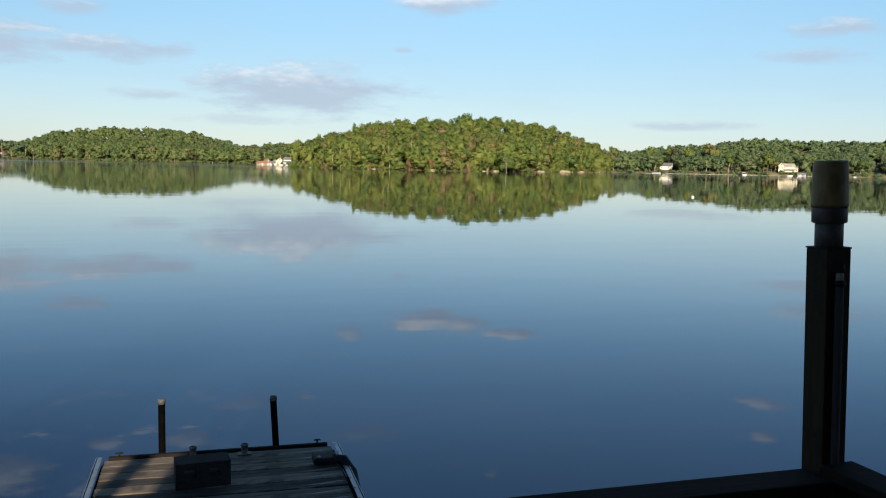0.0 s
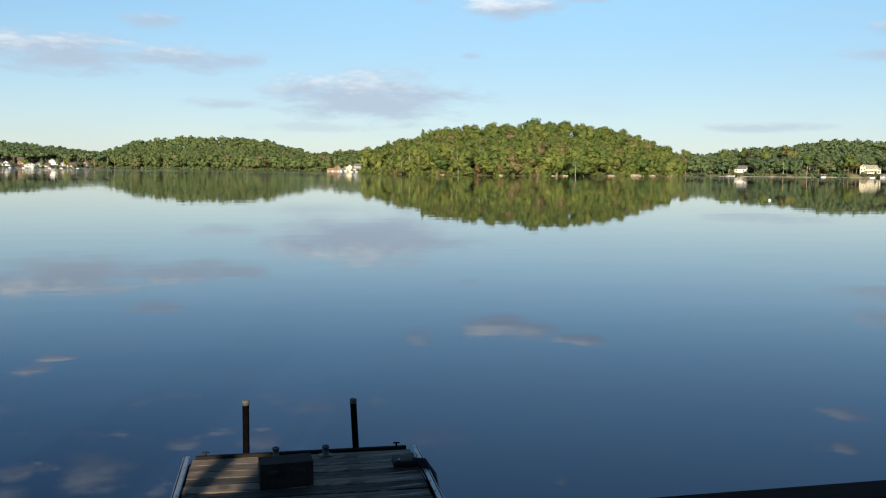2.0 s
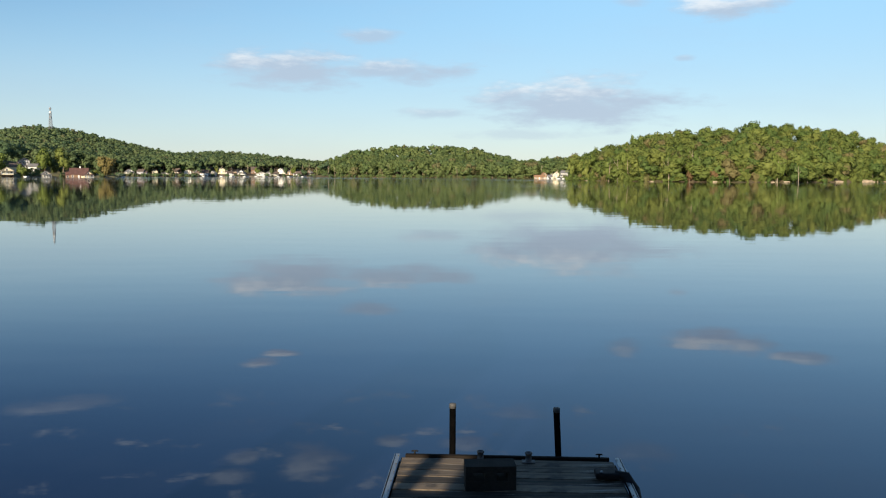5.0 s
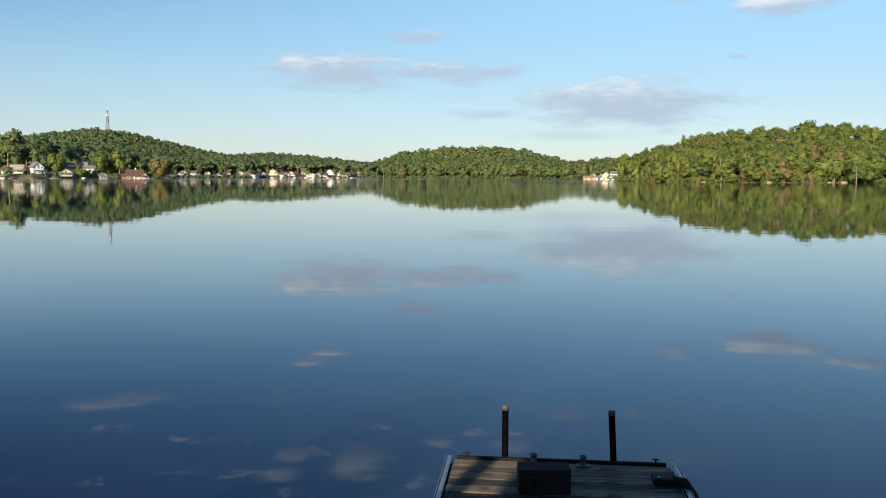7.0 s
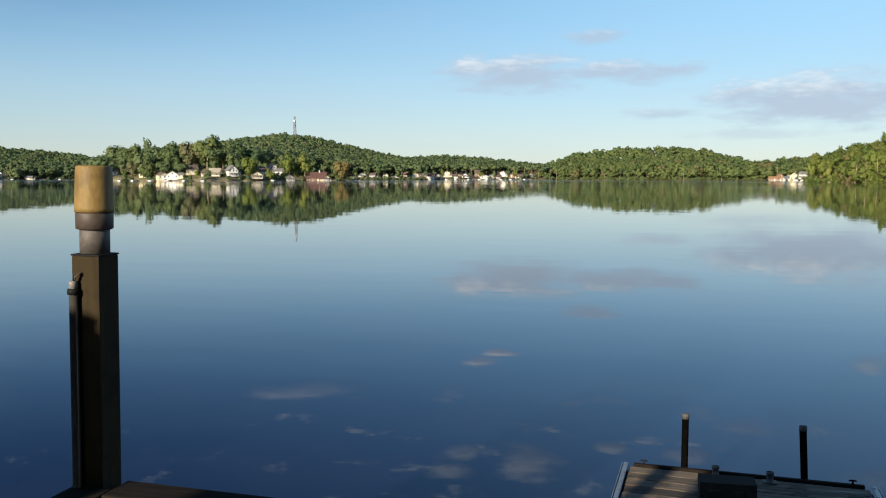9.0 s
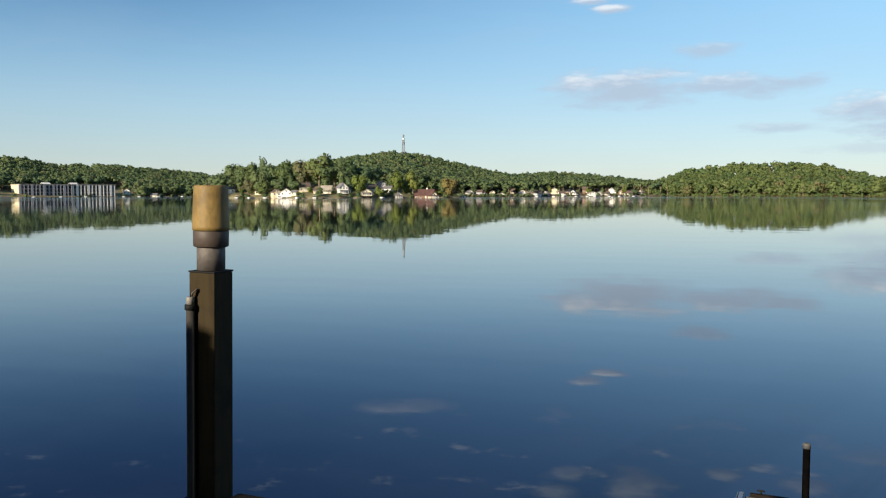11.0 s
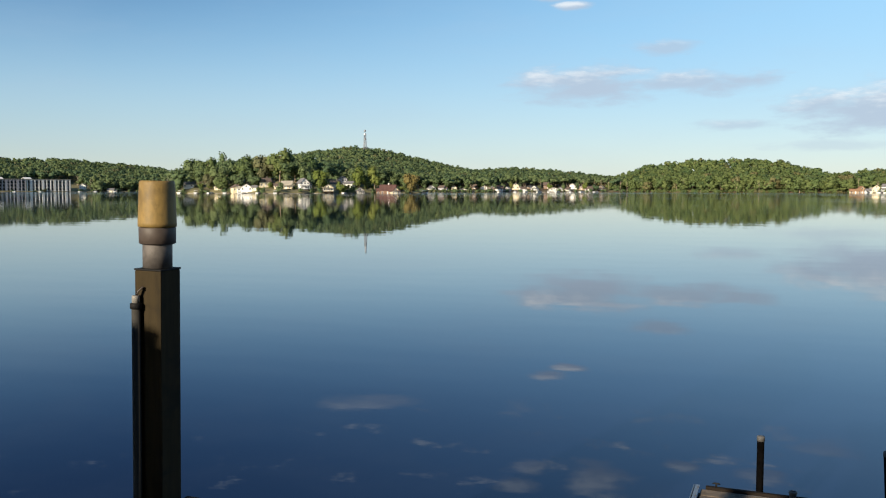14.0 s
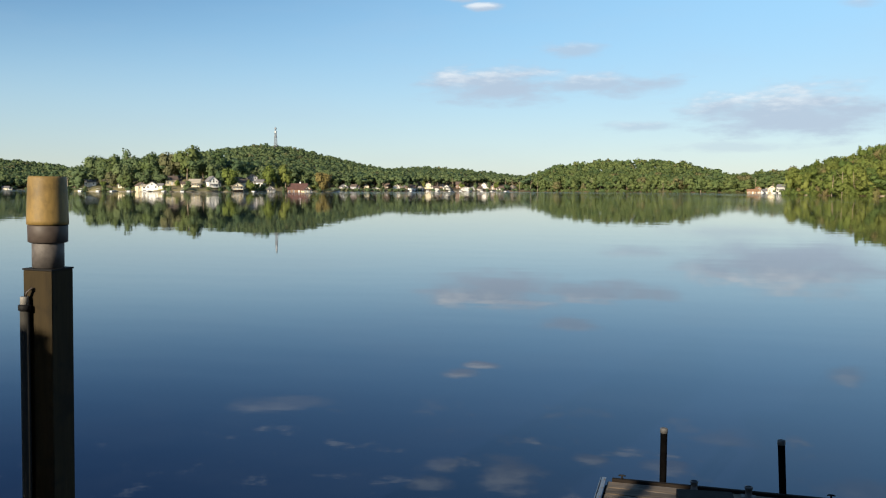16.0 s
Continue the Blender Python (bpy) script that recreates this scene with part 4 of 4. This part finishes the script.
def railing(a, b, label, tilt=0.0):
    """A run of railing from a to b: cap board, lower rail, boards below."""
    a, b = Vector((*a, 0)), Vector((*b, 0))
    d = b - a
    t = thing("railing", Matrix.Translation(a) @ pose(0, 0, 0, 0, 0, math.degrees(math.atan2(d.y, d.x))) @ pose(0, 0, 0, 0, tilt, 0), label, "railing", "deck railing")
    n = d.length
    part("cap_board", box((n, 0.125, 0.038), (n / 2, 0, RAIL_TOP - 0.019), 0.005), DARK_WOOD, t)
    part("upper_rail", box((n, 0.04, 0.09), (n / 2, 0, RAIL_TOP - 0.085), 0.004), DARK_WOOD, t)
    part("lower_rail", box((n, 0.04, 0.09), (n / 2, 0, DECK_Z + 0.1), 0.004), DARK_WOOD, t)
    k = int(n / 0.125)
    proto = box((0.036, 0.036, RAIL_TOP - DECK_Z - 0.27), (0, 0, (RAIL_TOP + DECK_Z) / 2), 0.003)
    me = mesh_of("baluster", proto, DARK_WOOD)
    for i in range(k):
        s = new("baluster", me)
        s.parent, s.location = t, ((i + 0.5) * n / k, 0, 0)
    return t


railing((LEFT_X + 0.0445, FRONT - 0.035), (RIGHT_X - 0.01, FRONT - 0.035), "dark-stained wooden front railing of the deck", 0.6)
railing((LEFT_X, -2.9), (LEFT_X, FRONT - 0.0445), "dark-stained wooden side railing of the deck")
railing((RIGHT_X + 0.04, -2.9), (RIGHT_X + 0.04, FRONT - 0.0445), "dark-stained wooden side railing of the deck")
deck = thing("deck_floor", Matrix.Translation((0, 0, DECK_Z)), "weathered plank deck over the lake", "deck", kind="structure")
me = mesh_of("plank", box((RIGHT_X - LEFT_X + 0.1, 0.138, 0.035), (0, 0, 0), 0.004), PLANK)
for i in range(34):
    s = new("plank", me)
    s.parent, s.location = deck, ((RIGHT_X + LEFT_X) / 2, -2.92 + i * 0.144, -0.018)
for y in (-2.8, -0.5, 1.9):
    part("joist", box((RIGHT_X - LEFT_X, 0.09, 0.2), ((RIGHT_X + LEFT_X) / 2, y, -0.14), 0.004), DARK_WOOD, deck)
    for x in (LEFT_X + 0.2, RIGHT_X - 0.2):
        part("pile", tube([(x, y, -2.2), (x, y, -0.24)], 0.09, 10), BARK, deck)

# unseen walls and roof, added to close the place and shade the deck
wall = part("wall_south", box((12.0, 0.3, 6.4), (-2.95 + 6.0, -3.1, 3.2), 0.01), STUCCO)
tagged(wall, "plain unseen wall added behind the deck for shade", "wall", kind="structure")
# added out of view to keep western sky light off the left post
wall = part("wall_west", box((0.3, 3.6, 6.0), (-4.45, -1.3, 3.0), 0.01), STUCCO)
tagged(wall, "plain unseen side wall added to block sky light", "wall", kind="structure")
# added out of view to cut overhead light on posts and railing
shade_roof = part("roof_eave", box((4.3, 4.55, 0.12), (0.2, -0.675, 3.48), 0.01), DARK_WOOD)
tagged(shade_roof, "unseen roof slab added over the deck for shade", "roof", kind="structure")

# added out of view on the sun's line, to shadow the left post
pile = part("timber_pile", tube([(-2.58, -0.85, -1.2), (-2.58, -0.85, 1.0), (-2.585, -0.855, 3.40), (-2.585, -0.855, 3.44)], [0.10, 0.09, 0.08, 0.07], 14), BARK)
tagged(pile, "tall unseen pole added to shade the left lamp post", "pile")


# ---- the floating dock ----
DOCK = Matrix.Translation((0.566, 6.92, 0.45)) @ pose(0, 0, 0, 0, 0, -2.6)   # the middle of its far end, at plank height
HALF = 0.90


def dock():
    t = thing("dock", DOCK, "low plank dock with pale metal edging, half in sun", "dock")
    r = np.random.default_rng(3)
    y, k = -0.02, 0
    shared = [mesh_of("plank", box((2 * HALF, 0.138, 0.036), (0, 0, 0), 0.006), PLANK) for _ in range(4)]
    while y > -4.7:
        s = new("plank", shared[k % 4])
        s.parent = t
        s.location, s.rotation_euler = (r.uniform(-0.004, 0.004), y - 0.069, -0.018 + r.uniform(-0.004, 0.003)), (r.uniform(-0.012, 0.012), r.uniform(-0.003, 0.003), r.uniform(-0.003, 0.003))
        y -= 0.151
        k += 1
    for x in (-HALF - 0.03, HALF + 0.03):
        b = bmesh.new()
        box((0.034, 4.7, 0.006), (x, -2.35, 0.022), 0.002, b)
        box((0.006, 4.7, 0.12), (x + math.copysign(0.028, x), -2.35, -0.035), 0.002, b)
        edge = part("edging", b, ALU, t, "scuffed pale aluminium edging")
        rivet = mesh_of("rivet", lathe([(0.007, 0), (0.006, 0.003), (0.003, 0.005)], 8), NECK)
        for i in range(22):
            v = new("rivet", rivet)
            v.parent, v.location = edge, (x - math.copysign(0.008, x), -0.06 - 0.2 * i, 0.025)
    for x in (-HALF - 0.0, HALF + 0.0):
        part("side_beam", box((0.05, 4.7, 0.18), (x, -2.35, -0.13), 0.005), DARK_WOOD, t)
    part("header", box((2 * HALF - 0.06, 0.04, 0.12), (0, 0.024, -0.045), 0.006), DARK_WOOD, t, "dark header board")
    for x in (-0.5, 0.5):
        part("float", lathe([(0.22, 0), (0.25, 0.05), (0.25, 0.26), (0.22, 0.29)], 20, (x, -0.6, -0.50)), BLACK, t)
        part("float", lathe([(0.22, 0), (0.25, 0.05), (0.25, 0.26), (0.22, 0.29)], 20, (x, -3.6, -0.50)), BLACK, t)
    # upright pipes that hold it
    for x, y, lean, top in ((-0.468, 0.09, 0.0, 0.412), (0.445, 0.085, -0.022, 0.392)):
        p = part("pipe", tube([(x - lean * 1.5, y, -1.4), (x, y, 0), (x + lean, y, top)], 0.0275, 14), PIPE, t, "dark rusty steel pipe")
        part("pipe_cap", lathe([(0.030, 0), (0.030, 0.032), (0.027, 0.040), (0.012, 0.043)], 16, (x + lean, y, top - 0.005)), PIPE_CAP, p, "grey plastic cap")
    # short pipe stubs
    for x, y, h in ((-0.225, -0.04, 0.075), (0.18, -0.085, 0.085)):
        part("pipe_stub", lathe([(0.03, -0.02), (0.03, 0.006), (0.026, 0.008), (0.026, h - 0.015), (0.031, h - 0.014), (0.031, h), (0.022, h + 0.002), (0.020, h - 0.02)], 18, (x, y, 0)), NECK, t, "short grey pipe stub")
    part("stub_flange", box((0.11, 0.08, 0.008), (0.18, -0.085, 0.006), 0.002), NECK, t)
    # mooring cleats
    for x in (-0.79, 0.785):
        c = part("cleat", tube([(x, 0.024, 0.01), (x, 0.024, 0.045)], 0.008, 10), BLACK, t, "small black cleat")
        part("cleat_horn", tube([(x - 0.03, 0.024, 0.040), (x - 0.015, 0.024, 0.044), (x + 0.015, 0.024, 0.044), (x + 0.03, 0.024, 0.040)], [0.004, 0.007, 0.007, 0.004], 10), BLACK, c)
    return t


dock()
blk = thing("concrete_block", Matrix.Translation((0.384, 6.255, 0.452)) @ pose(0, 0, 0, 0, 0, 3), "dark hollow concrete block lying on the dock", "concrete block")
b = bmesh.new()
grid = {}
for i, x in enumerate((-0.195, -0.135, -0.045, 0.045, 0.135, 0.195)):
    for j, z in enumerate((0.0, 0.075, 0.140, 0.19)):
        for k, y in enumerate((-0.095, 0.095)):
            grid[i, j, k] = b.verts.new((x, y, z))
for i in range(5):
    for j in range(3):
        if (i, j) in ((1, 1), (3, 1)):
            for (a, c), (e, f) in (((i, j), (i + 1, j)), ((i + 1, j), (i + 1, j + 1)), ((i + 1, j + 1), (i, j + 1)), ((i, j + 1), (i, j))):
                b.faces.new((grid[a, c, 0], grid[e, f, 0], grid[e, f, 1], grid[a, c, 1]))
        else:
            b.faces.new([grid[q + (0,)] for q in ((i, j), (i + 1, j), (i + 1, j + 1), (i, j + 1))])
            b.faces.new([grid[q + (1,)] for q in ((i, j), (i, j + 1), (i + 1, j + 1), (i + 1, j))])
for i in range(5):
    b.faces.new((grid[i, 0, 0], grid[i, 0, 1], grid[i + 1, 0, 1], grid[i + 1, 0, 0]))
    b.faces.new((grid[i, 3, 0], grid[i + 1, 3, 0], grid[i + 1, 3, 1], grid[i, 3, 1]))
for j in range(3):
    b.faces.new((grid[0, j, 0], grid[0, j + 1, 0], grid[0, j + 1, 1], grid[0, j, 1]))
    b.faces.new((grid[5, j, 0], grid[5, j, 1], grid[5, j + 1, 1], grid[5, j + 1, 0]))
bmesh.ops.recalc_face_normals(b, faces=b.faces)
part("body", b, CONCRETE, blk)
bump = thing("mooring_bumper", DOCK @ pose(0.80, -0.47, 0.0, 0, 0, 0), "black rubber bumper strapped to the dock edge", "bumper")
part("pad", box((0.19, 0.15, 0.055), (-0.02, 0, 0.05), 0.02), BLACK, bump)
part("strap", tube([(0.04, -0.02, 0.06), (0.12, -0.05, 0.05), (0.175, -0.12, -0.03), (0.19, -0.24, -0.14), (0.19, -0.38, -0.24)], [0.03, 0.042, 0.046, 0.044, 0.038], 12), BLACK, bump)
part("bolt", lathe([(0.012, 0), (0.012, 0.01), (0.006, 0.014)], 10, (-0.07, -0.05, 0.078)), ALU, bump)

buoy = thing("buoy", Matrix.Translation((53.5, 77.6, 0)), "round white mooring buoy on the water", "buoy")
part("ball", lathe([(0.02, -0.12), (0.12, -0.07), (0.165, 0.03), (0.14, 0.13), (0.06, 0.18), (0.01, 0.19)], 20), HULL, buoy)
part("eye", tube([(0, 0, 0.18), (0, 0, 0.24)], 0.012, 8), STEEL, buoy)


# ---- trees that stand out ----
GOLD = leaf_material("golden_leaves", (0.185, 0.155, 0.055), (0.235, 0.190, 0.065), (0.21, 0.16, 0.06), 0.1)
LIME = leaf_material("fresh_lime_leaves", (0.135, 0.178, 0.038), (0.185, 0.225, 0.050), (0.18, 0.19, 0.05), 0.1)
PURPLE = leaf_material("dark_red_leaves", (0.050, 0.030, 0.034), (0.070, 0.042, 0.040), (0.06, 0.035, 0.035), 0.1)


def standing(land, az, dist, top, width, k, label, leaf=None, base=0.1):
    """A tree whose top stands at the given height above the horizon, in degrees."""
    p = place(az, dist, land)
    tree(p, max(3.0, 2.84 + dist * math.tan(radians(top)) - p.z), width, k, label, "shore trees", base, leaf)


standing(ISLAND, 19.55, 535, 3.42, 15.0, 1, "single tall round tree topping the island")
standing(ISLAND, 12.4, 505, 2.66, 5.0, 3, "thin tree standing above the island canopy")
standing(ISLAND, 18.2, 450, 1.30, 8.5, 4, "tree with fading tan foliage on the island shore", GOLD)
standing(ISLAND, 15.9, 458, 1.20, 9.5, 4, "bright lime-green tree on the island shore", LIME)
standing(ISLAND, 14.4, 462, 1.0, 10, 0, "bright lime-green tree on the island shore", LIME)
standing(ISLAND, 21.2, 456, 1.30, 9.0, 3, "tall lime-green tree on the island shore", LIME)
standing(ISLAND, 22.6, 474, 1.6, 10.0, 1, "spreading green tree on the island shore", LIME)
for k, (az, dist, top, w) in enumerate(((-35.5, 655, 2.0, 14), (-34.8, 648, 2.1, 11), (-33.5, 640, 2.52, 12), (-32.3, 635, 2.3, 14), (-31.2, 628, 2.28, 12), (-30.2, 622, 2.72, 14),
                                        (-29.2, 628, 2.45, 14), (-28.2, 630, 2.42, 13), (-34.0, 622, 1.6, 11), (-33.9, 612, 0.9, 8), (-31.8, 612, 1.2, 9))):
    standing(PENINSULA, az, dist, top - 0.12, w * 1.4, (0, 1, 3, 4)[k % 4], "tall old green tree on the peninsula", (LEAF_FAR, LEAF_MID)[k % 2])
standing(PENINSULA, -27.5, 596, 1.22, 13, 0, "round lime-green tree beside lakeside houses", LIME, 0.1)
standing(PENINSULA, -21.5, 622, 1.0, 14, 0, "golden-leaved tree beside the red-roofed house", GOLD, 0.08)
standing(PENINSULA, -25.0, 622, 1.5, 12, 4, "tall tree with yellowish foliage among houses", LIME, 0.15)
standing(PENINSULA, -24.0, 620, 1.35, 12, 5, "round green tree behind the lakeside houses")
standing(PENINSULA, -26.2, 598, 0.55, 8, 3, "low dark green tree by the water", None, 0.05)
for k, (az, dist, top, w) in enumerate(((29.4, 690, 1.4, 10), (31.7, 700, 1.46, 13), (33.0, 725, 1.48, 12), (34.2, 705, 1.58, 9), (35.6, 722, 1.7, 14), (36.6, 702, 1.1, 10), (38.9, 712, 1.2, 11))):
    standing(RIGHT, az, dist, top, w, k, "green tree beside the lakeside lawn", base=0.3)

standing(RIGHT, 31.75, 705, 0.95, 11, 2, "dark red-leaved tree on the lawned shore", PURPLE, 0.1)
standing(RIGHT, 33.3, 718, 1.32, 9, 3, "dark red-leaved tree on the lawned shore", PURPLE, 0.25)
gr = np.random.default_rng(61)
for i, az in enumerate((-35.2, -34.6, -33.6, -33.3, -32.7, -32.0, -31.5, -30.8, -30.1, -29.2, -28.2, -27.7, -26.4, -25.8, -25.4, -24.5, -24.1, -23.7, -22.2, -21.9)):
    p = place(az, PENINSULA.front(az) + gr.uniform(7, 20), PENINSULA)
    tree(p, gr.uniform(2.2, 5.0), gr.uniform(3.0, 5.5), (0, 1, 3, 4)[i % 4], "rounded garden shrub between lakeside cottages", "garden shrubs", 0.0, (None, LIME, LEAF_FAR)[i % 3])
for i, az in enumerate((-19.9, -19.1, -18.3, -17.6, -16.9, -16.35, -15.4, -14.85, -14.3, -13.0, -12.3, -11.4, -10.5, -10.0, -9.3)):
    p = place(az, along(RIDGE.shore, az) + gr.uniform(8, 22), RIDGE)
    tree(p, gr.uniform(4.0, 9.0), gr.uniform(4.5, 8.0), (0, 1, 3, 4)[i % 4], "green tree between the ridge cottages", "cottage trees", 0.05, (LEAF_FAR, LIME, LEAF_FAR)[i % 3])
for i in range(14):      # open-grown trees on the lawn, their trunks bare
    az = 29.2 + 1.15 * i + gr.uniform(-0.3, 0.3)
    p = place(az, RIGHT.front(az) + gr.uniform(7, 26), RIGHT)
    if free(p, -2.0):
        tree(p, gr.uniform(8, 13), gr.uniform(6, 9.5), (0, 1, 3, 4)[i % 4], "green lawn tree with a bare pale trunk", "lawn trees", 0.42, (LEAF_FAR, None)[i % 2])

RUST = leaf_material("rusty_brown_leaves", (0.17, 0.105, 0.05), (0.21, 0.14, 0.065), (0.20, 0.12, 0.055), 0.1)
standing(ISLAND, 17.45, ISLAND.front(17.45) + 0.5, 0.50, 5.0, 1, "rusty brown dying shrub on the island shore", RUST, 0.0)
standing(ISLAND, 15.95, ISLAND.front(15.95) + 0.5, 0.36, 4.0, 3, "rusty brown dying shrub on the island shore", RUST, 0.0)
tr = np.random.default_rng(33)
for land, count, lo, hi, size, label in ((ISLAND, 26, 8.4, 28.6, 8.5, "green broadleaf tree on the island slope"), (FAR_ISLAND, 14, -7.8, 5.2, 9.5, "green broadleaf tree on the headland"),
                                         (RIGHT, 12, 29.5, 46.0, 10.0, "green broadleaf tree behind the lakeside lawn"), (PENINSULA, 8, -35.5, -21.5, 11.0, "green broadleaf tree among the houses"),
                                         (GAP, 5, 5.4, 9.0, 10.0, "green broadleaf tree by the inlet")):
    for i in range(count):
        az = lo + (hi - lo) * (i + tr.uniform(0.2, 0.8)) / count
        p = place(az, land.front(az) + tr.uniform(6, 40), land)
        if free(p, 1.0):
            tree(p, tr.uniform(9, 14.5), size * tr.uniform(0.8, 1.15), (0, 1, 3, 4)[i % 4], label, "shore trees", tr.uniform(0.05, 0.2), (None, LIME, None)[i % 3] if land is ISLAND else LEAF_FAR)

# ---- rocks, boats and jetties along the shores ----
rk = np.random.default_rng(21)
for i, az in enumerate((9.4, 11.6, 13.6, 17.4, 20.5, 20.9, 24.6, 26.0, 26.35, 27.3, 28.4)):
    r = (0.5, 0.7, 0.6, 1.1)[i % 4] if az < 24 else (1.5, 2.2, 1.8)[i % 3]
    b = bmesh.new()
    bmesh.ops.create_icosphere(b, subdivisions=2, radius=1.0)
    for v in b.verts:
        v.co *= 1 + 0.35 * noise.noise(v.co * 1.3 + Vector((i * 5.1, 0, 0)))
    bmesh.ops.scale(b, vec=(r * 1.8, r, r * 0.6), verts=b.verts)
    rock = part("rock", b, ROCK)
    d = ISLAND.front(az) - 0.8
    rock.matrix_world = Matrix.Translation(spot(az, d, 0.15 * r)) @ pose(0, 0, 0, 0, 0, -az + rk.uniform(-20, 20))
    tagged(rock, "pale weathered rock on the island shoreline", "rock", "shore rocks")
bank = part("fallen_log", tube([spot(21.6, ISLAND.front(21.6) - 1, 0.3), spot(22.4, ISLAND.front(22.4) - 1.4, 0.35)], [0.35, 0.2], 8), PALE_BARK)
tagged(bank, "pale fallen log along the island shoreline", "log")

for az, dist, turn, ln, top, label in ((32.2, 645, 40, 7, False, "white motorboat moored off the lawn"), (37.5, 672, 100, 9, True, "white pontoon boat with a canopy by a jetty"),
                                       (40.2, 690, 95, 11, False, "long white boat moored by the white house"), (40.95, 694, 60, 7, True, "small white boat under a canopy"),
                                       (43.9, 715, 80, 6, False, "small boat moored by the wooded shore"), (6.95, 722, 70, 7, False, "white boat moored at the inlet"),
                                       (7.6, 712, 80, 8, True, "white boat with a canopy moored at the inlet"), (8.0, 706, 60, 7, False, "white boat moored at the inlet"),
                                       (-36.4, 634, 60, 8, True, "white boat with a canopy by the peninsula"), (-35.5, 622, 80, 7, True, "white boat moored by the peninsula"),
                                       (-34.6, 612, 50, 6, False, "small white boat by the peninsula"), (-33.7, 600, 80, 7, False, "white boat by a cottage jetty"),
                                       (-32.8, 592, 95, 7, True, "white boat with a canopy by a jetty"), (-31.6, 585, 70, 6, False, "small white boat by a jetty"),
                                       (-30.5, 576, 85, 7, True, "white boat with a canopy below the cream house"), (-26.0, 600, 70, 6, False, "small white boat by the shore"),
                                       (-20.6, 640, 80, 10, True, "boat under a dark canopy at the point"), (-49.4, 945, 70, 10, True, "white cruiser moored by the western shore"),
                                       (-50.4, 942, 85, 11, True, "white cruiser moored by the western shore"), (-50.0, 948, 75, 9, False, "white boat moored by the western shore"), (-42.4, 985, 80, 8, False, "white boat moored by the western shore"), (-47.5, 945, 80, 8, False, "white boat moored before the apartments"), (-46.0, 955, 80, 8, False, "white boat moored before the apartments"),
                                       (-44.6, 965, 80, 8, False, "white boat moored before the apartments"), (-41.5, 990, 80, 9, True, "white cruiser moored by the western shore"),
                                       (-40.4, 1000, 80, 7, False, "white boat moored by the western shore"), (-38.9, 1010, 80, 8, True, "white boat moored by the western shore")):
    motorboat(spot(az, dist, 0.0), turn - az, ln, label, top)
for az in (-20.8, -19.7, -18.6, -17.4, -16.4, -15.6, -14.6, -13.9, -13.0, -12.4, -11.8, -11.0, -10.2, -9.3):
    motorboat(spot(az, along(RIDGE.shore, az) - 9 + 3 * math.sin(az * 7), 0.0), 70 - az + 20 * math.sin(az * 5), 8.0, "white boat moored below the ridge cottages", int(az * 10) % 2 == 0)
for az, land, ln in ((37.3, RIGHT, 12), (40.5, RIGHT, 14), (32.5, RIGHT, 10), (-33.5, PENINSULA, 12), (-32.5, PENINSULA, 12), (-31.2, PENINSULA, 12), (-29.9, PENINSULA, 12), (-28.6, PENINSULA, 12),
                     (-27.0, PENINSULA, 10), (-24.8, PENINSULA, 12), (7.3, GAP, 12), (-20.7, PENINSULA, 12)):
    jetty(spot(az, land.front(az) + 2), -az, ln, "plain wooden jetty on the lake shore")


def seawall(land, lo, hi, label):
    """A low wall that follows the shoreline between two bearings."""
    b = bmesh.new()
    n = int((hi - lo) * 4)
    rows = []
    for i in range(n + 1):
        az = lo + (hi - lo) * i / n
        d, top = land.front(az) - 0.6, 0.38 + 0.3 * noise.noise((az * 3, 0, 7))
        rows.append([b.verts.new(spot(az, d + dd, z)) for dd, z in ((0, -0.4), (0, top), (0.5, top), (0.5, -0.4))])
    for a, c in zip(rows, rows[1:]):
        for k in range(3):
            b.faces.new((a[k], c[k], c[k + 1], a[k + 1]))
    b.faces.new(rows[0]), b.faces.new(rows[-1][::-1])
    bmesh.ops.recalc_face_normals(b, faces=b.faces)
    tagged(part("seawall", b, SEAWALL), label, "seawall", kind="structure")


seawall(PENINSULA, -36.0, -21.2, "low pale stone seawall along the peninsula")
seawall(RIDGE, -20.4, -8.6, "low pale seawall below the cottages")
seawall(FAR_LEFT, -54.0, -37.5, "low pale seawall before the apartments")
seawall(RIGHT, 31.5, 42.0, "low pale seawall along the lawns")
